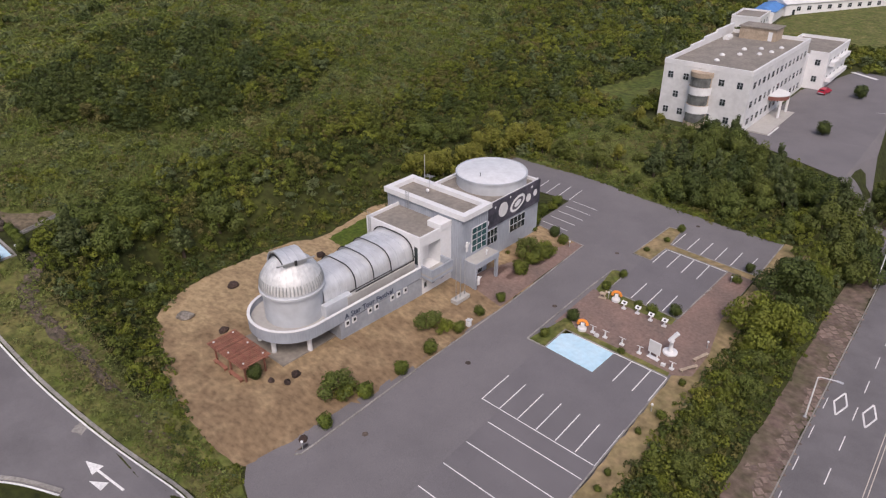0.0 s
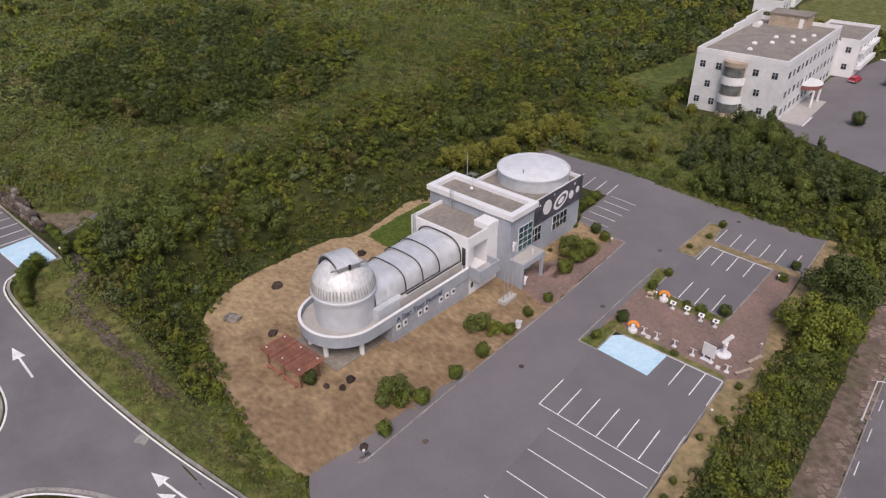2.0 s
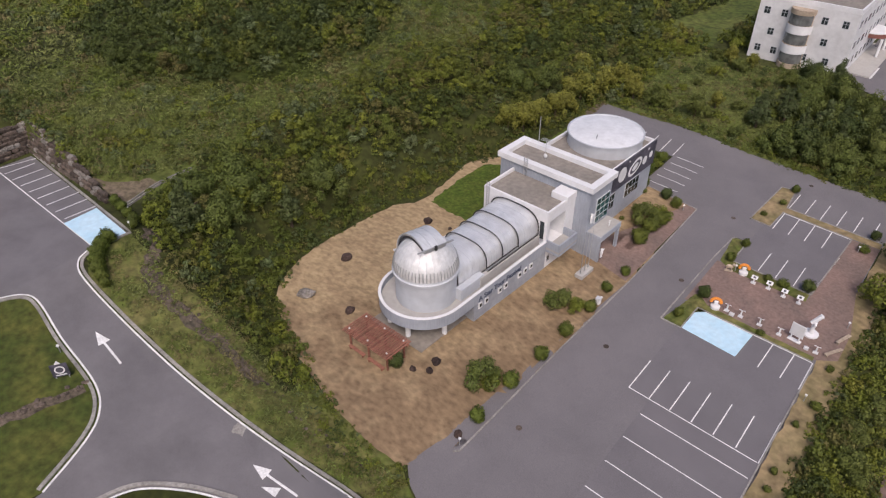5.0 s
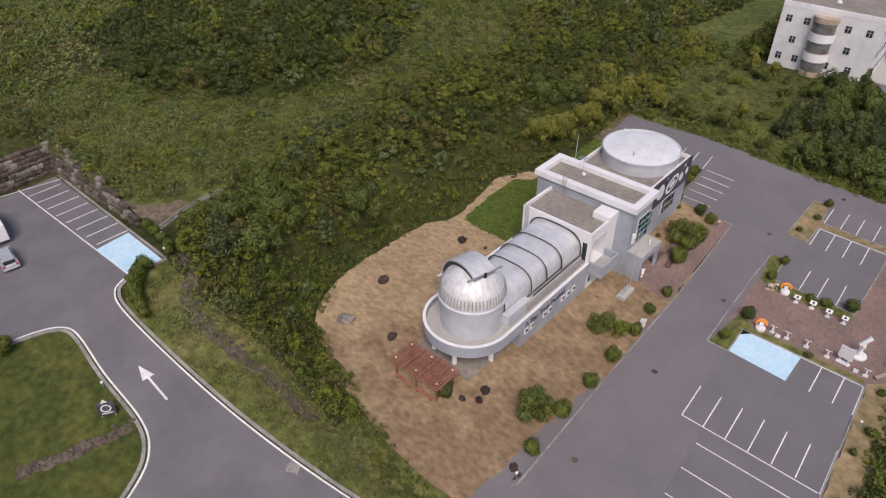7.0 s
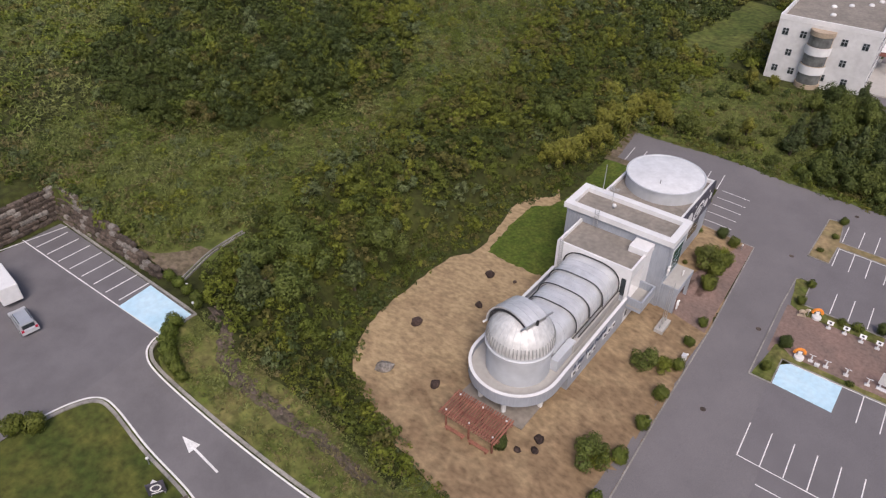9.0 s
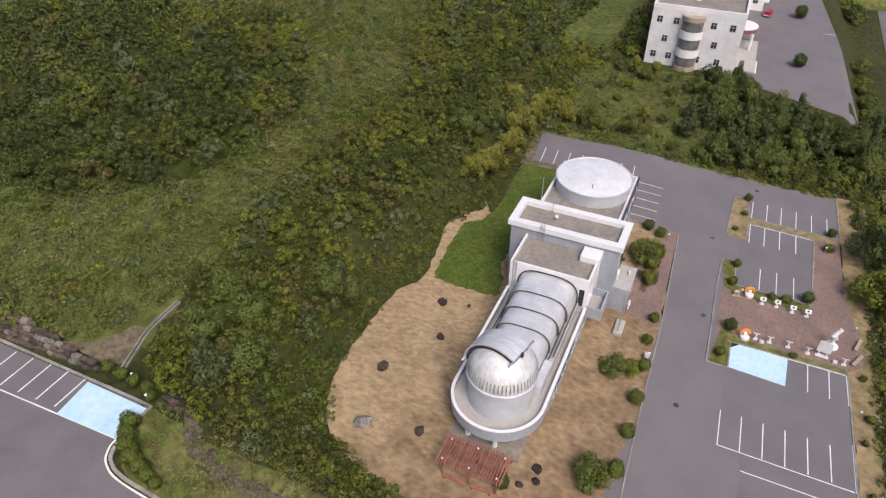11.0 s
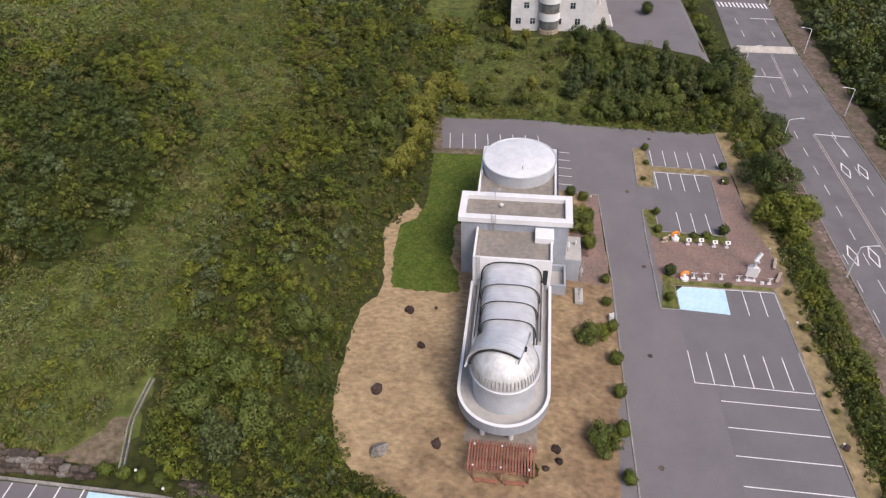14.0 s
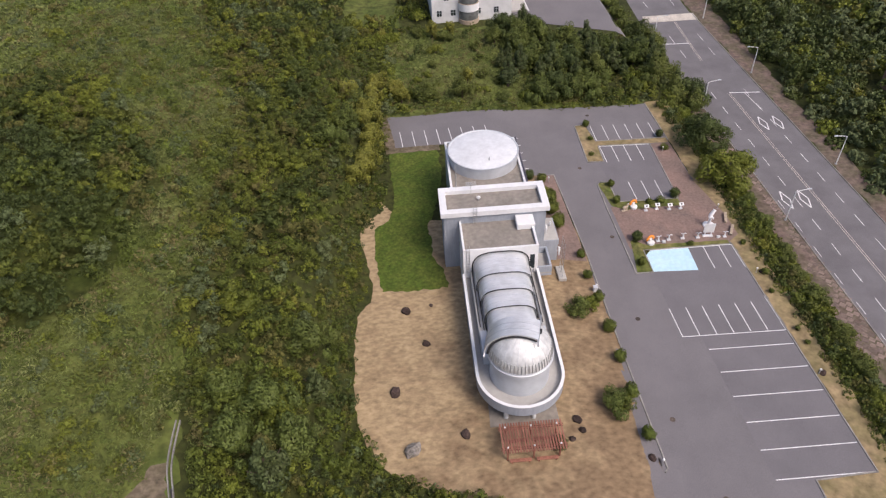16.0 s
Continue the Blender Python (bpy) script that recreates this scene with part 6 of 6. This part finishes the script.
def keep_clear(x, y):
    """Spots with no wild growth: yard, car parks, roads, buildings."""
    bad = outside(x, y, FLAT) < 0.4
    bad |= (x > 25.2) & (x < 50) & (y < 150)
    bad |= (y < -45.6) & (x > -88) & (x < 26)
    bad |= outside(x, y, [(-92, -45.5), (-92, -90), (-20, -90), (-10, -46.5), (-50, -46), (-56, -45.2)]) < 0
    bad |= outside(x, y, [(-27.5, 79.5), (17, 68), (24, 60), (31, 53), (31, 150), (22, 152), (5, 152), (-5, 147), (-27.5, 126)]) < 0
    bad |= outside(x, y, [(-48, 85), (-33, 83), (-30, 128), (-42, 133)]) < 0
    bad |= outside(x, y, [(-50, 180), (65, 168), (110, 330), (10, 330), (-52, 222)]) < 0
    bad |= (y < -43.0) & (x < -56) & (x > -89.5)
    bad |= outside(x, y, [(-73, -44), (-62.6, -44), (-63.8, -31), (-66.0, -31), (-67.5, -40)]) < 0
    bad |= outside(x, y, [(71, 33), (87, 35), (85, 51), (69, 49)]) < 0
    return bad


def scatter(x0, x1, y0, y1, step, seed):
    r = np.random.default_rng(seed)
    a, b = np.meshgrid(np.arange(x0, x1, step), np.arange(y0, y1, step))
    a, b = a.ravel(), b.ravel()
    return a + r.uniform(-0.5, 0.5, a.size) * step, b + r.uniform(-0.5, 0.5, a.size) * step


batches = {k: [] for k in LEAVES}


def canopy(x, y, r, h, size, pick, cover=0.8, squat=0.85):
    """Bushes as domes of many small leafy heads, with dark gaps between them."""
    size = np.broadcast_to(size, x.shape)
    heads = (5 + 7.5 * r).astype(int)
    i = np.repeat(np.arange(len(x)), heads)
    n = len(i)
    dz, a = rng.uniform(0.02, 1, n), rng.uniform(0, 2 * math.pi, n)
    flat = np.sqrt(1 - dz * dz)
    d = np.stack([flat * np.cos(a), flat * np.sin(a), dz], axis=1)
    k = rng.uniform(0.72, 1.12, n)
    s = r[i] * rng.uniform(0.2, 0.42, n)
    c = np.stack([x[i] + d[:, 0] * r[i] * k * 0.88, y[i] + d[:, 1] * r[i] * k * 0.88, land(x, y)[i] + h[i] * (0.12 + 0.78 * dz) * k], axis=1)
    count = np.maximum(5, cover * 3.2 * (s / size[i]) ** 2).astype(int)
    j = np.repeat(np.arange(n), count)
    e = rng.normal(0, 1, (len(j), 3)) + 0.45 * d[j]
    e[:, 2] = np.abs(e[:, 2]) - 0.3
    e /= np.linalg.norm(e, axis=1)[:, None]
    p = c[j] + e * (s[j] * rng.uniform(0.8, 1.08, len(j)))[:, None] * np.array([1, 1, squat])
    got = leaves(rng, p, e, size[i][j])
    which = pick[i][j]
    for q, key in enumerate(LEAVES):
        if (which == q).any():
            batches[key].append(got[which == q])


def colours(x, y, seed, light=0.0):
    """Which leaf colour each bush takes, in patches, darker in the thicket."""
    v = 0.55 * field(x, y, 6, seed) + 0.3 * field(x, y, 21, seed + 2) + 0.5 * np.random.default_rng(seed).random(np.shape(x)) + light - 0.22 * thicket(x, y)
    lo, mid, hi = np.quantile(v, [0.26, 0.68, 0.975])
    out = np.select([v < lo, v < mid, v < hi], [0, 1, 2], 3)
    other = np.random.default_rng(seed + 1).random(np.shape(x)) + 0.5 * field(x, y, 9, seed + 4)
    return np.where((out > 0) & (other > 1.1), 4, np.where((out > 0) & (other < 0.38), 5, out))


# near scrub on the slope: leafy bushes over a low dark undergrowth
x, y = scatter(-104, 26, -46, 82, 2.5, 1)
g = open_grass(x, y)
ok = ~keep_clear(x, y) & (rng.random(x.size) > g * 0.93)
ok &= ~((x > -36) & (y > 44) & ((field(x, y, 8, 6) > 0.5) | ((x < -9) & (rng.random(x.size) < 0.75))))
x, y, g = x[ok], y[ok], g[ok]
d = outside(x, y, FLAT)
tall = 0.35 + 1.5 * field(x, y, 7, 2) ** 1.5 + 0.9 * field(x, y, 17, 5) + 0.55 * thicket(x, y)
tall *= np.clip(0.35 + d * 0.1, 0.35, 1.15) * (1 - 0.6 * g)
tall = np.where((x > 17) & (y < 45), np.minimum(tall, 0.7), tall)
tall = np.where((x > -36) & (y > 44), np.minimum(tall, 0.8), tall)
r = rng.uniform(0.75, 1.75, x.size) * (0.75 + 0.2 * tall)
h = (0.7 + 1.5 * tall) * rng.uniform(0.6, 1.4, x.size)
canopy(x, y, r, h, 0.148, colours(x, y, 3, 0.05 + 0.1 * g), 0.95)
# low bushes and weeds in the open grass
x, y = scatter(-104, -56, -43, 84, 2.1, 51)
g = open_grass(x, y)
ok = ~keep_clear(x, y) & (g > 0.3) & (field(x, y, 7, 15) + 0.6 * rng.random(x.size) > 0.5)
x, y = x[ok], y[ok]
canopy(x, y, rng.uniform(0.45, 1.25, x.size), rng.uniform(0.35, 1.8, x.size) * (0.5 + field(x, y, 11, 19)), 0.15, rng.choice([0, 1, 1, 2, 4, 5, 5], x.size), 0.8)
x, y = scatter(-104, 26, -46, 82, 1.6, 2)
g = open_grass(x, y)
ok = ~keep_clear(x, y) & (rng.random(x.size) > np.maximum(g * 0.92, np.maximum(0.5 * thicket(x, y), 0.9 * ((x > -36) & (x < -9) & (y > 44) & (y < 78)))))
x, y = x[ok], y[ok]
canopy(x, y, rng.uniform(0.5, 1.05, x.size), rng.uniform(0.3, 1.3, x.size), 0.17, np.where(rng.random(x.size) < 0.25 + 0.5 * thicket(x, y), 0, np.where(rng.random(x.size) < 0.3, 4, 1)), 0.85)
x, y = scatter(-215, -60, -45, 160, 3.2, 52)
ok = ~keep_clear(x, y) & (open_grass(x, y) > 0.3) & ((x < -104) | (y > 84)) & (field(x, y, 9, 15) + 0.6 * rng.random(x.size) > 0.75)
x, y = x[ok], y[ok]
canopy(x, y, rng.uniform(0.7, 1.5, x.size), rng.uniform(0.4, 1.2, x.size), 0.26, rng.choice([1, 2, 4, 5, 5, 2], x.size), 0.8)
# farther slopes, in coarser masses
x, y = scatter(-170, -60, -46, 170, 3.0, 6)
ok = ~keep_clear(x, y) & ((x < -104) | (y > 82)) & (rng.random(x.size) > open_grass(x, y) * 0.93)
x, y = x[ok], y[ok]
canopy(x, y, rng.uniform(1.1, 2.2, x.size), (0.8 + 2.4 * field(x, y, 13, 2)) * rng.uniform(0.6, 1.5, x.size), 0.25, colours(x, y, 12, 0.0))
x, y = scatter(-290, -60, -46, 290, 4.0, 26)
ok = ~keep_clear(x, y) & ((x < -170) | (y > 170)) & (rng.random(x.size) > open_grass(x, y) * 0.9)
x, y = x[ok], y[ok]
canopy(x, y, rng.uniform(1.6, 2.8, x.size), (1.0 + 2.4 * field(x, y, 15, 2)) * rng.uniform(0.6, 1.5, x.size), 0.5, colours(x, y, 12, 0.0), 0.6)
x, y = scatter(-60, 30, 82, 330, 3.4, 16)
ok = ~keep_clear(x, y)
x, y = x[ok], y[ok]
canopy(x, y, rng.uniform(1.4, 2.6, x.size), 1.0 + 3.2 * field(x, y, 15, 2), np.where(y < 170, 0.3, 0.55), colours(x, y, 13, -0.06), 0.75)
x, y = scatter(51.5, 140, -20, 230, 3.1, 7)
ok = ~keep_clear(x, y) & ~((y > 55) & (x < 53 + 0.05 * (y - 90)))
x, y = x[ok], y[ok]
canopy(x, y, rng.uniform(1.5, 2.6, x.size), rng.uniform(3.0, 6.5, x.size) * smooth(50, 56, x) + 0.6, np.where(x < 80, 0.31, 0.6), np.where(rng.random(x.size) < 0.25, 0, np.where(rng.random(x.size) < 0.5, 5, colours(x, y, 14))), 0.95)
names = {"leaf_dark": "dark_scrub", "leaf_mid": "green_scrub", "leaf_light": "light_scrub", "leaf_yellow": "yellowing_scrub", "leaf_olive": "olive_scrub", "leaf_grey": "grey_green_scrub"}
for key in LEAVES:
    tagged(new(names[key], sprays(names[key], np.concatenate(batches[key]), M[key])), "dense " + names[key].replace("_", " ") + " covering the slope", "scrub", kind="stuff")
# tangled growth on the eastern slope
x, y = scatter(18.6, 26.2, -75, 47, 1.0, 41)
ok = (rng.random(x.size) > 0.12 + 0.5 * smooth(25, 26.2, x)) & (x > 18.6 + 1.7 * smooth(5, 18, y))
x, y = x[ok], y[ok]
r = rng.uniform(0.3, 0.85, x.size)
pick = np.where(rng.random(x.size) < 0.35, 0, np.where(rng.random(x.size) < 0.3, 4, colours(x, y, 43)))
batches = {k: [] for k in LEAVES}
canopy(x, y, r, r * rng.uniform(0.5, 1.7, x.size), 0.15, pick, 0.7)
for key in LEAVES:
    tagged(new("slope_growth", sprays("slope_growth", np.concatenate(batches[key]), M[key])), "tangled green growth on the eastern slope", "scrub", kind="stuff")
# low growth along the edge of the yard and the car park
x, y = scatter(-52, 24, -50, 50, 0.8, 31)
d = outside(x, y, FLAT)
BANK = [(-57, -45), (-50, -46), (-28, -44), (-14, -46), (-9.5, -46.8), (-7.5, -49.3), (-13, -50.3), (-22, -51.8), (-37, -53.2), (-54, -53)]
ok = (d > -0.7) & ((d < 3.2) | ((d < 9) & (y < -37) & (x < -15) & (outside(x, y, BANK) > -1.2) & (y > -50))) & (y < 47) & ~((x > 14) & (x < 20.2) & (y > 16)) & (rng.random(x.size) > 0.25) & ~((y < -45.6) & (x > -10.5))
x, y, d = x[ok], y[ok], d[ok]
r = rng.uniform(0.3, 0.75, x.size)
pick = colours(x, y, 33)
batches = {k: [] for k in LEAVES}
canopy(x, y, r, r * rng.uniform(0.4, 1.2, x.size), 0.105, pick, 0.7)
for key in LEAVES:
    tagged(new("edge_growth", sprays("edge_growth", np.concatenate(batches[key]), M[key])), "low weeds along the edge of the yard", "weeds", kind="stuff")
# tall grass, in green and dry tufts
gr, dry = [], []


def tufts(x, y, radius, height, count, size, brown):
    s = field(x, y, 4, 14) + 0.5 * rng.random(x.size) < brown
    for keep, pile in ((~s, gr), (s, dry)):
        pile.append(clumps(rng, x[keep], y[keep], land(x[keep], y[keep]), radius[keep], height[keep], np.full(keep.sum(), count), np.full(keep.sum(), size), 1.7))


x, y = scatter(-104, -40, -45, 84, 0.62, 21)
ok = ~keep_clear(x, y) & (open_grass(x, y) > 0.22)
x, y = x[ok], y[ok]
tufts(x, y, 0.22 + 0.4 * rng.random(x.size), (0.15 + 1.5 * field(x, y, 2.2, 3) ** 2 + 0.5 * field(x, y, 8, 9)) * rng.uniform(0.4, 1.7, x.size), 14, 0.15, 0.5)
x, y = scatter(-36, -6, 44.5, 78, 0.75, 24)
ok = ~keep_clear(x, y) & (rng.random(x.size) < 0.8)
x, y = x[ok], y[ok]
tufts(x, y, 0.4 + 0.3 * rng.random(x.size), 0.3 + 0.6 * rng.random(x.size), 12, 0.16, 0.6)
x, y = scatter(-215, -60, -45, 160, 1.3, 22)
ok = ~keep_clear(x, y) & (open_grass(x, y) > 0.2) & ((x < -104) | (y > 84))
x, y = x[ok], y[ok]
tufts(x, y, 0.5 + 0.6 * rng.random(x.size), (0.25 + 1.6 * field(x, y, 4, 3) ** 2) * rng.uniform(0.5, 1.6, x.size), 14, 0.28, 0.45)
x, y = scatter(-100, 10, -54, -37, 0.6, 23)
ok = (outside(x, y, FLAT) > 0.2) & (outside(x, y, BANK) < 0) & (field(x, y, 3, 5) > 0.25)
x, y = x[ok], y[ok]
tufts(x, y, np.full(x.size, 0.4), 0.15 + 0.45 * field(x, y, 2.5, 3), 18, 0.12, 0.62)
tagged(new("tall_grass", sprays("tall_grass", np.concatenate(gr), M["blade"])), "tall green grass on the open slope", "grass", kind="stuff")
tagged(new("dry_grass", sprays("dry_grass", np.concatenate(dry), M["dryblade"])), "dry straw coloured grass on the open slope", "grass", kind="stuff")
